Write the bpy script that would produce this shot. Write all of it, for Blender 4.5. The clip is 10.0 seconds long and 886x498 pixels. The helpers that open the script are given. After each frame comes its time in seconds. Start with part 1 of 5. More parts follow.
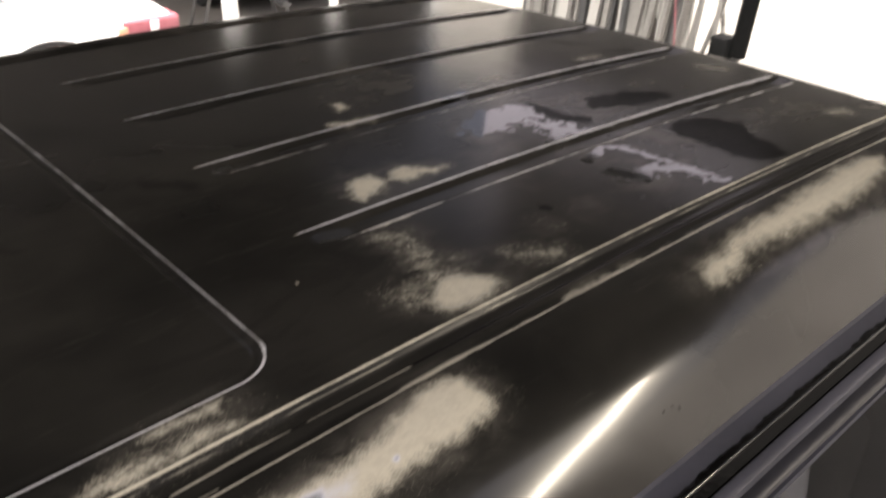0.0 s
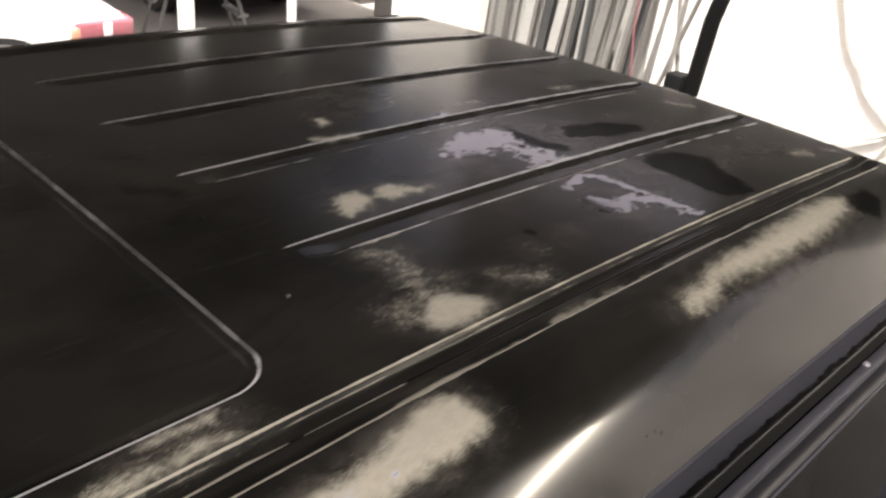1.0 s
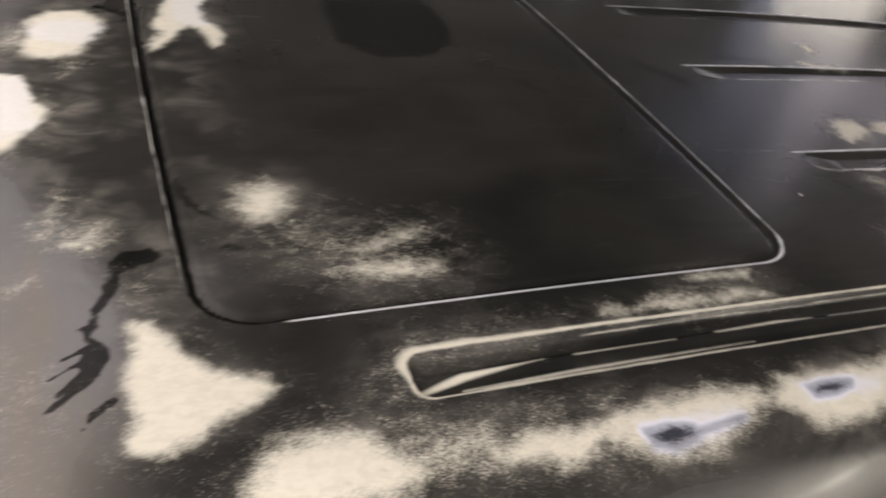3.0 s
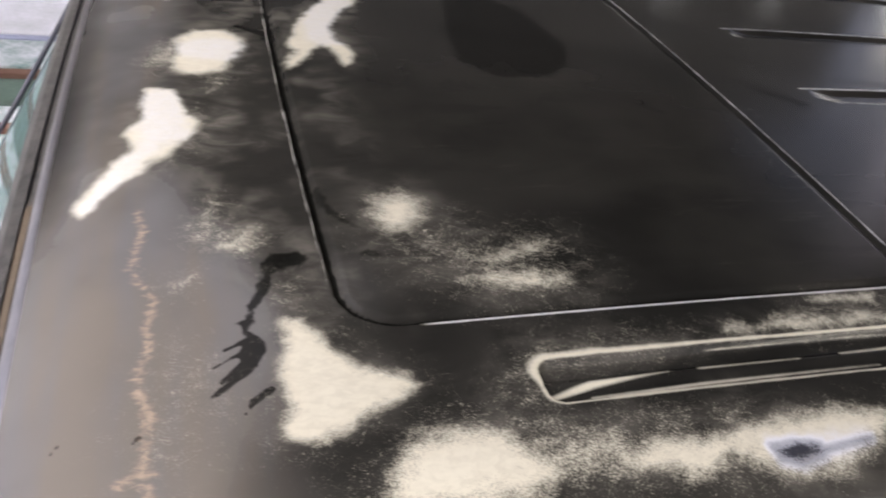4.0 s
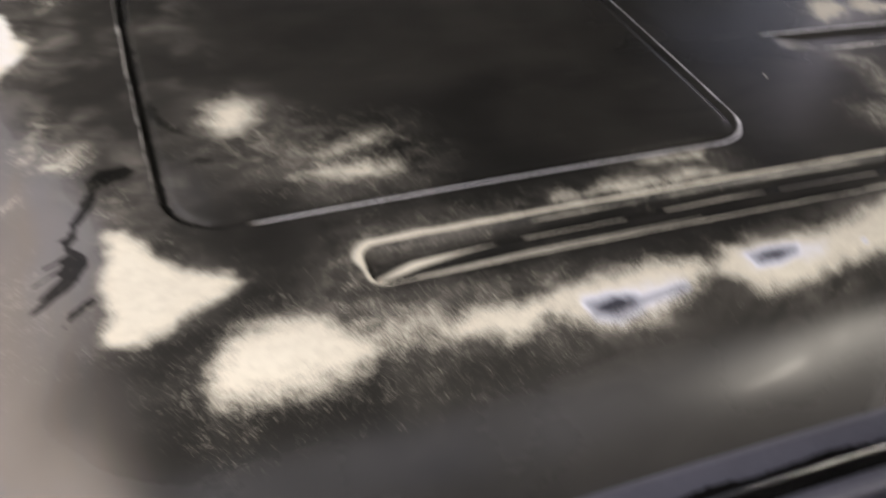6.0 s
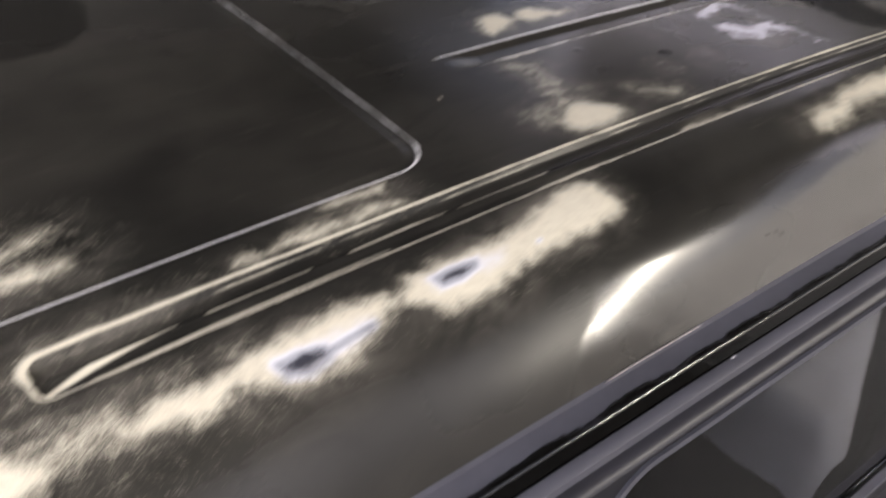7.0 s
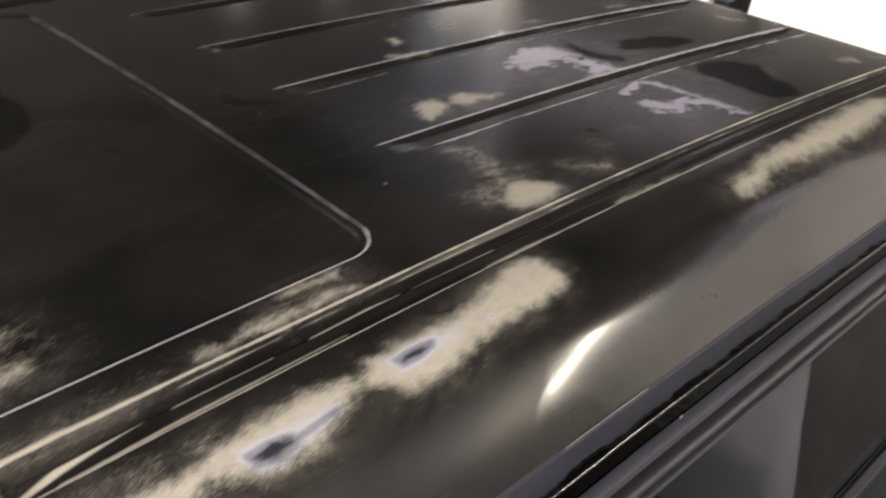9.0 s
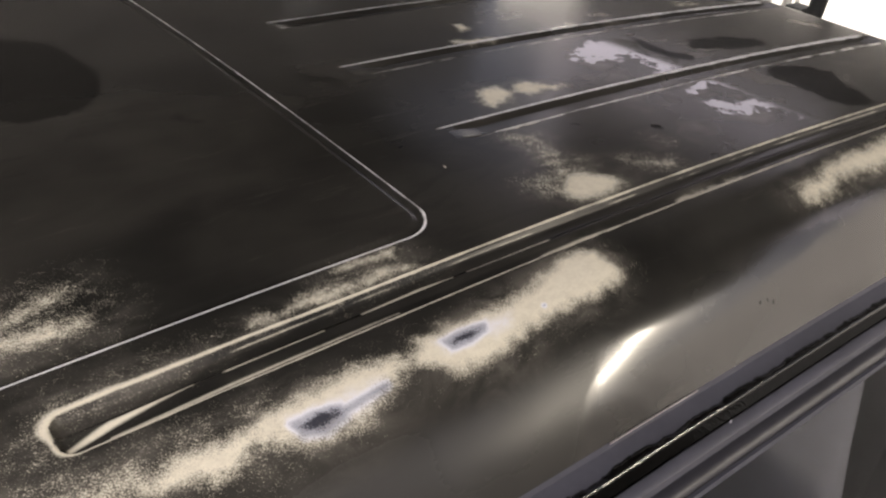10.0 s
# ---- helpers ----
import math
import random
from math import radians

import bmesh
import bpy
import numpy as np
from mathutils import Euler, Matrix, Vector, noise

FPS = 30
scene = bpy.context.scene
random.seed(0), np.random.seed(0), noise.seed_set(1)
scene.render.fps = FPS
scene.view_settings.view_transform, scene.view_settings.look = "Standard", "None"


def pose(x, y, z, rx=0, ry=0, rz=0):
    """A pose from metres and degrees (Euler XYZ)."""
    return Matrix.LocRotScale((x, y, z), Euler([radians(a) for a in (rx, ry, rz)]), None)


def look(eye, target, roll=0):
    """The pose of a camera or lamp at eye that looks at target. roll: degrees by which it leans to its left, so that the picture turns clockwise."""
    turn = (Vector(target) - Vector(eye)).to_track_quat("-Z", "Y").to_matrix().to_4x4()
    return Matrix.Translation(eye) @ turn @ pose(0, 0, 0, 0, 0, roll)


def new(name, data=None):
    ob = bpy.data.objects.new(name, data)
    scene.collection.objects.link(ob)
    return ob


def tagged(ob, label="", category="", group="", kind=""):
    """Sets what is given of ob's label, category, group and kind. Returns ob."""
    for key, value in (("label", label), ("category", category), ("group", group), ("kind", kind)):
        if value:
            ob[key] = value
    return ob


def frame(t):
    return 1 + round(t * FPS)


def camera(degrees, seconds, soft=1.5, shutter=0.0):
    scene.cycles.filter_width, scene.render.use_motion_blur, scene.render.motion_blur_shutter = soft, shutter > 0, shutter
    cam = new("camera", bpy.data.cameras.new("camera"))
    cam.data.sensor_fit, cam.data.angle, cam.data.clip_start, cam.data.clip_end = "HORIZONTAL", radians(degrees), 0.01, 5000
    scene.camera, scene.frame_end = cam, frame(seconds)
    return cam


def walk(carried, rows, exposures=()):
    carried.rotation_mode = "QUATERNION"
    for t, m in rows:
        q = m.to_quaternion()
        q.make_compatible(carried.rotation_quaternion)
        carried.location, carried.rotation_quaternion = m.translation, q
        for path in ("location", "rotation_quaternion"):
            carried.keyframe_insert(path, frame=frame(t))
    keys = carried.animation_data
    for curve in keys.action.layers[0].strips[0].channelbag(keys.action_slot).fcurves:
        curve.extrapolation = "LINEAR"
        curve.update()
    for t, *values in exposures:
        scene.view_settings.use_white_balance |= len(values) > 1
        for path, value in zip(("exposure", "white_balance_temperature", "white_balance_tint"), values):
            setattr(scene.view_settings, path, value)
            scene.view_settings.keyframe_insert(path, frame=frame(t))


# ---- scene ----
cam = camera(55.63, 10.0, soft=2.0, shutter=0.7)
# seconds, eye, yaw, pitch, roll
ROWS = [
(0.0, -0.2478, -0.4262, 2.0624, -43.21, -28.86, 1.44),
    (0.3, -0.2496, -0.4276, 2.0791, -44.64, -27.03, 1.97),
    (0.5, -0.2543, -0.4242, 2.0752, -44.91, -26.03, 1.99),
    (0.7, -0.2623, -0.4163, 2.0703, -46.00, -26.39, 3.15),
    (1.0, -0.2832, -0.4023, 2.0626, -47.57, -27.20, 6.03),
    (1.5, -0.3334, -0.3820, 2.0472, -43.53, -29.34, 8.11),
    (2.0, -0.3926, -0.3805, 2.0370, -37.26, -31.75, 9.45),
    (2.5, -0.4487, -0.3743, 2.0235, -31.70, -33.21, 11.44),
    (2.7, -0.4664, -0.3751, 2.0229, -29.41, -33.52, 11.53),
    (3.0, -0.4860, -0.3735, 2.0157, -26.68, -34.02, 11.90),
    (4.3, -0.5346, -0.3893, 2.0301, -17.96, -34.06, 9.59),
    (4.5, -0.5382, -0.3861, 2.0393, -17.12, -34.46, 9.61),
    (5.0, -0.5166, -0.3800, 2.0631, -18.82, -33.73, 7.80),
    (5.2, -0.5002, -0.3814, 2.0677, -19.89, -33.77, 6.88),
    (6.3, -0.4251, -0.4398, 2.0150, -28.01, -40.69, 5.83),
    (6.5, -0.4062, -0.4437, 2.0186, -32.39, -39.97, 5.39),
    (6.8, -0.3750, -0.4546, 2.0336, -36.70, -37.98, 4.26),
    (7.0, -0.3645, -0.4558, 2.0420, -39.70, -36.25, 3.76),
    (7.2, -0.3462, -0.4622, 2.0569, -41.11, -34.15, 2.51),
    (7.5, -0.3342, -0.4649, 2.0759, -44.21, -32.27, 1.53),
    (8.0, -0.3263, -0.4663, 2.0838, -47.44, -30.12, 0.45),
    (8.5, -0.3461, -0.4604, 2.0677, -47.66, -30.09, 1.66),
    (9.0, -0.3857, -0.4587, 2.0613, -44.60, -31.16, 3.38),
    (9.5, -0.3953, -0.4504, 2.0496, -41.74, -33.41, 4.77),
    (9.8, -0.3911, -0.4538, 2.0506, -41.33, -32.49, 5.20),
    (10.0, -0.3922, -0.4553, 2.0531, -40.96, -31.86, 5.30),
]


def gaze(x, y, z, yaw, pitch, roll):
    return pose(x, y, z, 0, 0, yaw) @ pose(0, 0, 0, 90 + pitch) @ pose(0, 0, 0, 0, 0, roll)


EXPOSURE, KELVIN, TINT = 2.42, 6300, 9
walk(cam, [(r[0], gaze(*r[1:])) for r in ROWS], [(t, EXPOSURE + e, KELVIN + k, TINT) for t, e, k in ((0, -0.08, 50), (1, -0.08, 0), (1.5, -0.18, -80), (2, 0.22, -50), (2.6, 0.32, -100), (3.1, 0.09, -250), (4.5, 0.16, -450), (5.2, 0.16, -350), (6.5, 0.36, -350), (7.0, 0.60, -300), (7.5, 0.15, -150), (8, -0.12, 0), (9, -0.02, 0), (9.5, 0.36, 0), (10, 0.20, -50))])

# ---- light ----
world = bpy.data.worlds.new("sky")
scene.world = world
world.use_nodes = True
wn = world.node_tree.nodes
sky = wn.new("ShaderNodeTexSky")
sky.sky_type = "NISHITA"
sky.sun_disc = False
sky.sun_elevation = radians(74)
sky.sun_rotation = radians(238)
sky.air_density, sky.dust_density, sky.ozone_density = 0.12, 10.0, 0.0
wn["Background"].inputs["Strength"].default_value = 0.15
world.node_tree.links.new(sky.outputs["Color"], wn["Background"].inputs["Color"])
sun = new("sun", bpy.data.lights.new("sun", "SUN"))
sun.data.energy, sun.data.angle, sun.data.color = 4.0, radians(0.6), (1.0, 0.94, 0.85)
sun.matrix_world = look((-0.8, -0.5, 3.4), (0, 0, 0))
# inferred bright source of the roof's glint, built as an unseen lamp panel
glint_lamp = new("glint_light", bpy.data.lights.new("glint_light", "AREA"))
glint_lamp.data.shape, glint_lamp.data.size, glint_lamp.data.size_y = "RECTANGLE", 1.65, 0.095
glint_lamp.data.energy, glint_lamp.data.color = 14.5, (1.0, 0.86, 0.68)
glint_lamp.matrix_world = look((3.2, -3.5, 3.75), (0.1, -0.16, 1.66)) @ pose(0, 0, 0, 0, 0, 32) @ pose(-0.2, -0.22, 0)


# ---- materials ----
def material(name, colour, rough=0.5, metal=0.0, vary=0.25, scale=8.0, fine=90.0, bump=0.0, coat=0.0, tint=None, spec=0.5):
    """A procedural surface: two scales of colour and gloss variation, and a fine relief."""
    m = bpy.data.materials.new(name)
    m.use_nodes = True
    n, l = m.node_tree.nodes, m.node_tree.links
    b = n["Principled BSDF"]
    b.inputs["Metallic"].default_value = metal
    b.inputs["Coat Weight"].default_value = coat
    b.inputs["Coat Roughness"].default_value = 0.08
    b.inputs["Specular IOR Level"].default_value = spec
    co = n.new("ShaderNodeTexCoord")
    big, small = n.new("ShaderNodeTexNoise"), n.new("ShaderNodeTexNoise")
    for tex, s, d in ((big, scale, 5), (small, fine, 3)):
        tex.inputs["Scale"].default_value, tex.inputs["Detail"].default_value = s, d
        l.new(co.outputs["Object"], tex.inputs["Vector"])
    mixed = n.new("ShaderNodeMath")
    mixed.operation = "MULTIPLY_ADD"
    mixed.inputs[1].default_value = 0.4
    l.new(small.outputs["Fac"], mixed.inputs[0])
    l.new(big.outputs["Fac"], mixed.inputs[2])
    ramp = n.new("ShaderNodeMapRange")
    ramp.inputs["From Min"].default_value, ramp.inputs["From Max"].default_value = 0.4, 1.0
    l.new(mixed.outputs[0], ramp.inputs["Value"])
    mix = n.new("ShaderNodeMix")
    mix.data_type = "RGBA"
    other = tint or tuple(c * (1 - vary) for c in colour)
    mix.inputs["A"].default_value, mix.inputs["B"].default_value = (*colour, 1), (*other, 1)
    l.new(ramp.outputs["Result"], mix.inputs["Factor"])
    l.new(mix.outputs["Result"], b.inputs["Base Color"])
    gloss = n.new("ShaderNodeMapRange")
    gloss.inputs["To Min"].default_value, gloss.inputs["To Max"].default_value = max(0.02, rough * 0.8), min(1, rough * 1.2)
    l.new(mixed.outputs[0], gloss.inputs["Value"])
    l.new(gloss.outputs["Result"], b.inputs["Roughness"])
    if bump:
        bp = n.new("ShaderNodeBump")
        bp.inputs["Strength"].default_value, bp.inputs["Distance"].default_value = bump, 0.004
        l.new(mixed.outputs[0], bp.inputs["Height"])
        l.new(bp.outputs["Normal"], b.inputs["Normal"])
    return m


def glass(name, colour, rough=0.02):
    m = bpy.data.materials.new(name)
    m.use_nodes = True
    b = m.node_tree.nodes["Principled BSDF"]
    b.inputs["Base Color"].default_value = (*colour, 1)
    b.inputs["Roughness"].default_value = rough
    b.inputs["Transmission Weight"].default_value = 1.0
    b.inputs["IOR"].default_value = 1.33
    b.inputs["Specular IOR Level"].default_value = 0.0
    return m


def dust_glare_glass(name, colour, film, streaks):
    """Tinted glass under an uneven pale film: dust, and sky reflections painted in as streaks."""
    m = glass(name, colour)
    n, l = m.node_tree.nodes, m.node_tree.links
    b = n["Principled BSDF"]
    b.inputs["IOR"].default_value = 1.45
    co, mp = n.new("ShaderNodeTexCoord"), n.new("ShaderNodeMapping")
    mp.inputs["Scale"].default_value = streaks
    streak_noise = n.new("ShaderNodeTexNoise")
    streak_noise.inputs["Scale"].default_value, streak_noise.inputs["Detail"].default_value, streak_noise.inputs["Roughness"].default_value = 9.0, 6.0, 0.62
    l.new(co.outputs["Object"], mp.inputs["Vector"])
    l.new(mp.outputs["Vector"], streak_noise.inputs["Vector"])
    amount = n.new("ShaderNodeMapRange")
    for k, v in (("From Min", 0.42), ("From Max", 0.72), ("To Min", film[0]), ("To Max", film[1])):
        amount.inputs[k].default_value = v
    l.new(streak_noise.outputs["Fac"], amount.inputs["Value"])
    dust = n.new("ShaderNodeBsdfDiffuse")
    dust.inputs["Color"].default_value = (*film[2], 1)
    both = n.new("ShaderNodeMixShader")
    l.new(amount.outputs["Result"], both.inputs["Fac"])
    l.new(b.outputs["BSDF"], both.inputs[1])
    l.new(dust.outputs["BSDF"], both.inputs[2])
    l.new(both.outputs["Shader"], n["Material Output"].inputs["Surface"])
    return m


def roof_paint():
    """Black paint under wet sanding: cream primer, pale undercoat and bare steel where it is cut through, water, and
    rust. Some shade, reflection and sheen is mixed into its colour.
    """
    m = bpy.data.materials.new("sanded_black_paint")
    m.use_nodes = True
    n, l = m.node_tree.nodes, m.node_tree.links
    b = n["Principled BSDF"]

    def attr(name):
        a = n.new("ShaderNodeAttribute")
        a.attribute_name = name
        return a.outputs["Fac"]

    co = n.new("ShaderNodeTexCoord").outputs["Object"]

    def noise_tex(scale, detail=4.0, stretch=None, rough=0.6, distort=0.0):
        t = n.new("ShaderNodeTexNoise")
        t.inputs["Scale"].default_value, t.inputs["Detail"].default_value = scale, detail
        t.inputs["Roughness"].default_value, t.inputs["Distortion"].default_value = rough, distort
        src = co
        if stretch:
            mp = n.new("ShaderNodeMapping")
            mp.inputs["Scale"].default_value = stretch[:3]
            mp.inputs["Rotation"].default_value = (0, 0, stretch[3])
            l.new(co, mp.inputs["Vector"])
            src = mp.outputs["Vector"]
        l.new(src, t.inputs["Vector"])
        return t.outputs["Fac"]

    def math(op, a, c, d=None):
        x = n.new("ShaderNodeMath")
        x.operation = op
        for i, v in enumerate((a, c, d)):
            if v is None:
                continue
            if isinstance(v, (int, float)):
                x.inputs[i].default_value = v
            else:
                l.new(v, x.inputs[i])
        return x.outputs[0]

    def step(v, lo, hi, to0=0.0, to1=1.0):
        r = n.new("ShaderNodeMapRange")
        r.interpolation_type = "SMOOTHSTEP"
        for k, w in (("From Min", lo), ("From Max", hi), ("To Min", to0), ("To Max", to1)):
            r.inputs[k].default_value = w
        l.new(v, r.inputs["Value"])
        return r.outputs["Result"]

    def mix(f, a, c):
        x = n.new("ShaderNodeMix")
        x.data_type = "RGBA"
        for k, v in (("Factor", f), ("A", a), ("B", c)):
            if isinstance(v, tuple):
                x.inputs[k].default_value = (*v, 1)
            else:
                l.new(v, x.inputs[k])
        return x.outputs["Result"]

    haze = noise_tex(5, 2.5)
    scratch = noise_tex(60, 5, (1.0, 7.0, 1.0, 0.5), 0.7)
    speck = noise_tex(1150, 2, (0.75, 1.0, 1.0, 0.25), 0.6)
    grit = noise_tex(130, 4, (1, 1.7, 1, 0.3), 0.6, 0.6)
    wisp = noise_tex(95, 7, (0.8, 1.25, 1, 0.45), 0.75, 0.1)
    ragged = math("MULTIPLY_ADD", math("SUBTRACT", speck, 0.5), 1.6, math("MULTIPLY", math("SUBTRACT", wisp, 0.5), 1.2))
    sand = math("ADD", attr("sand"), math("MULTIPLY", ragged, math("MULTIPLY", attr("fray"), 0.80)))
    primer = step(sand, 0.24, 0.84)
    pale = step(math("MULTIPLY_ADD", ragged, 0.2, attr("bare")), 0.18, 0.62)
    film = step(math("MULTIPLY_ADD", ragged, 0.25, attr("bare")), 0.50, 0.90)
    steel = step(math("MULTIPLY_ADD", ragged, 0.8, attr("bare")), 0.90, 1.42)
    rust = step(math("MULTIPLY_ADD", math("SUBTRACT", grit, 0.5), 1.2, attr("rust")), 0.3, 0.8)
    thin_sheen = step(math("MULTIPLY_ADD", math("SUBTRACT", haze, 0.5), 0.25, attr("thin_sheen")), 0.05, 1.05)

    black = mix(step(haze, 0.35, 0.7), (0.0145, 0.0140, 0.0125), (0.028, 0.0264, 0.0232))
    black = mix(step(scratch, 0.50, 0.9, 0, 0.08), black, (0.04, 0.037, 0.03))
    smear = step(noise_tex(11, 7, (0.7, 1.6, 1, 0.5), 0.68, 1.0), 0.50, 0.60)
    black = mix(math("MULTIPLY", smear, 0.22), black, (0.010, 0.0098, 0.0088))
    cloud = noise_tex(6, 3, (1.0, 1.2, 1, 0.3), 0.5, 0.2)
    black = mix(step(cloud, 0.36, 0.70, 0.0, 0.5), black, (0.041, 0.0385, 0.033))
    streak = step(noise_tex(22, 8, (0.35, 2.6, 1, 0.55), 0.72), 0.58, 0.74, 0.0, 0.5)
    black = mix(streak, black, (0.052, 0.049, 0.042))
    tone = mix(step(noise_tex(9, 3, (2.2, 0.35, 1, 0.1)), 0.35, 0.65), (0.197, 0.175, 0.148), (0.180, 0.174, 0.172))
    dust = math("MULTIPLY", attr("dust"), step(noise_tex(26, 6, (0.8, 1.3, 1, 0.4), 0.6, 0.8), 0.36, 0.68, 0.15, 1.0))
    black = mix(dust, black, (0.21, 0.195, 0.165))
    black = mix(thin_sheen, black, tone)
    black = mix(step(attr("damp"), 0.25, 0.75, 0.0, 0.62), black, (0.004, 0.004, 0.0035))
    wet = step(math("MULTIPLY_ADD", math("SUBTRACT", noise_tex(75, 6, None, 0.65), 0.5), math("MULTIPLY", step(attr("wet"), 0.02, 0.25), 3.2), attr("wet")), 0.42, 0.56)
    black = mix(math("MULTIPLY", wet, 0.93), black, (0.007, 0.007, 0.006))
    # soaked spots, groove shade and dark reflections, all put into the colour
    soak_shade = step(math("MULTIPLY_ADD", math("SUBTRACT", noise_tex(60, 6), 0.5), math("MULTIPLY", step(attr("soak_shade"), 0.02, 0.25), 1.2), attr("soak_shade")), 0.40, 0.60)
    black = mix(math("MULTIPLY", soak_shade, 0.86), black, (0.004, 0.004, 0.0035))
    cream = mix(step(grit, 0.35, 0.7), (0.70, 0.66, 0.53), (0.63, 0.59, 0.47))
    cream = mix(pale, cream, (0.74, 0.74, 0.77))
    cream = mix(film, cream, (0.40, 0.41, 0.455))
    cream = mix(steel, cream, (0.040, 0.041, 0.052))
    colour = mix(primer, black, cream)
    colour = mix(rust, colour, (0.45, 0.35, 0.26))
    l.new(colour, b.inputs["Base Color"])

    dry = math("MULTIPLY_ADD", haze, 0.10, math("MULTIPLY_ADD", scratch, 0.02, 0.13))
    dry = math("MULTIPLY_ADD", thin_sheen, 0.12, dry)
    dry = math("MULTIPLY", dry, step(attr("shine"), 0.0, 1.0, 1.0, 0.95))
    dry = math("MULTIPLY_ADD", primer, 0.22, dry)
    dry = math("MULTIPLY_ADD", attr("dull"), 0.10, dry)
    rg = n.new("ShaderNodeMix")
    l.new(wet, rg.inputs["Factor"])
    l.new(dry, rg.inputs["A"])
    rg.inputs["B"].default_value = 0.05
    l.new(rg.outputs["Result"], b.inputs["Roughness"])
    gloss = math("MAXIMUM", math("MULTIPLY", math("MULTIPLY_ADD", attr("shine"), 0.24, 0.09), math("MULTIPLY_ADD", attr("dull"), -0.28, 1.0)), math("MULTIPLY", wet, 0.54))
    l.new(math("MULTIPLY", gloss, math("SUBTRACT", 1.0, math("MAXIMUM", math("MULTIPLY", soak_shade, 0.85), step(attr("damp"), 0.25, 0.75, 0.0, 0.65)))), b.inputs["Specular IOR Level"])
    l.new(math("MULTIPLY", math("MULTIPLY", attr("shine"), 0.4), math("SUBTRACT", 1.0, math("MINIMUM", attr("dull"), 1.0))), b.inputs["Coat Weight"])
    b.inputs["Coat Roughness"].default_value = 0.09
    bp = n.new("ShaderNodeBump")
    bp.inputs["Strength"].default_value, bp.inputs["Distance"].default_value = 0.012, 0.0006
    relief = math("MULTIPLY_ADD", primer, -0.6, math("MULTIPLY", speck, 0.05))
    l.new(relief, bp.inputs["Height"])
    l.new(bp.outputs["Normal"], b.inputs["Normal"])
    return m


ROOF = roof_paint()
BODY = material("dark_body_paint", (0.016, 0.016, 0.020), 0.45, 0.0, 0.3, 6, 60, 0.02, spec=0.2)
GREYBODY = material("grey_gutter_paint", (0.085, 0.085, 0.105), 0.36, 0.0, 0.35, 9, 120, 0.03)
SEALANT = material("black_sealant", (0.005, 0.005, 0.005), 0.09, 0, 0.2, 30, 200, 0.15)
RUBBER = material("weathered_rubber", (0.018, 0.017, 0.016), 0.6, 0, 0.4, 60, 420, 0.6, tint=(0.10, 0.092, 0.085))
OCHRE = material("old_ochre_sealer", (0.13, 0.095, 0.06), 0.6, 0, 0.5, 30, 160, 0.4)
STEEL = material("bare_edge_steel", (0.52, 0.50, 0.53), 0.3, 1.0, 0.3, 20, 150, 0.1)
GREENGLASS = dust_glare_glass("green_tinted_glass", (0.07, 0.21, 0.185), (0.25, 0.80, (0.12, 0.18, 0.18)), (2.2, 0.5, 1.0))
TEAL = material("grey_green_dash_cloth", (0.16, 0.22, 0.20), 0.8, 0, 0.5, 6, 60, 0.2)
DARKGLASS = glass("smoked_glass", (0.33, 0.335, 0.345))
DOORBLUE = material("dark_violet_door_paint", (0.032, 0.028, 0.085), 0.4, 0, 0.3, 12, 80)
CANVAS = material("crumpled_pale_sheet", (0.68, 0.69, 0.80), 0.7, 0, 0.5, 4, 60, 0.15, tint=(0.46, 0.46, 0.50))
BLUEFILM = material("dark_blue_film", (0.028, 0.024, 0.095), 0.3, 0, 0.3, 12, 80)
TRIMBLACK = material("black_plastic", (0.015, 0.015, 0.016), 0.45, 0, 0.3, 20, 150, 0.1)
CLOTH = material("grey_seat_cloth", (0.05, 0.05, 0.052), 0.9, 0, 0.4, 15, 300, 0.4)
TYRE = material("tyre_rubber", (0.02, 0.02, 0.02), 0.85, 0, 0.3, 20, 120, 0.3)
RIM = material("silver_rim", (0.5, 0.5, 0.52), 0.35, 0.9, 0.25, 20, 120)
CONCRETE = material("concrete", (0.18, 0.17, 0.15), 0.85, 0, 0.45, 1.2, 40, 0.3)
# ground colours kept dark to stand in for shade beside the vehicle
ASPHALT = material("shade_dark_asphalt", (0.032, 0.031, 0.030), 0.8, 0, 0.4, 1.2, 60, 0.4)
SHADEFLOOR = material("shade_darkened_floor", (0.013, 0.0125, 0.012), 0.8, 0, 0.4, 1.5, 50, 0.3)
DARKBACK = material("dark_reflection_backing", (0.03, 0.027, 0.024), 0.85, 0, 0.4, 1.0, 20, 0.3)
LILAC = material("pale_lilac_render", (0.48, 0.46, 0.53), 0.85, 0, 0.1, 0.8, 30, 0.2)
WHITEWALL = material("white_plaster", (0.62, 0.61, 0.585), 0.85, 0, 0.1, 0.9, 30, 0.2, tint=(0.46, 0.43, 0.37))
CEILING = material("dark_roof_sheet", (0.035, 0.029, 0.023), 0.7, 0.2, 0.4, 1.5, 20, 0.2)
WHITEPAINT = material("white_paint", (0.80, 0.80, 0.79), 0.4, 0, 0.1, 4, 60, 0.05)
WHITECAR = material("white_car_paint", (0.82, 0.82, 0.82), 0.25, 0, 0.05, 3, 40, 0.0, coat=0.6)
BLACKCAR = material("black_car_paint", (0.008, 0.009, 0.013), 0.25, 0, 0.3, 3, 40, 0.0, coat=0.15, spec=0.3)
FADEDRED = material("faded_red_paint", (0.30, 0.075, 0.05), 0.7, 0, 0.4, 8, 60, 0.2)
CHROME = material("chrome", (0.8, 0.8, 0.82), 0.12, 1.0, 0.1, 20, 90)
GREYWALL = material("grey_plaster", (0.47, 0.445, 0.41), 0.85, 0, 0.3, 0.9, 30, 0.2)
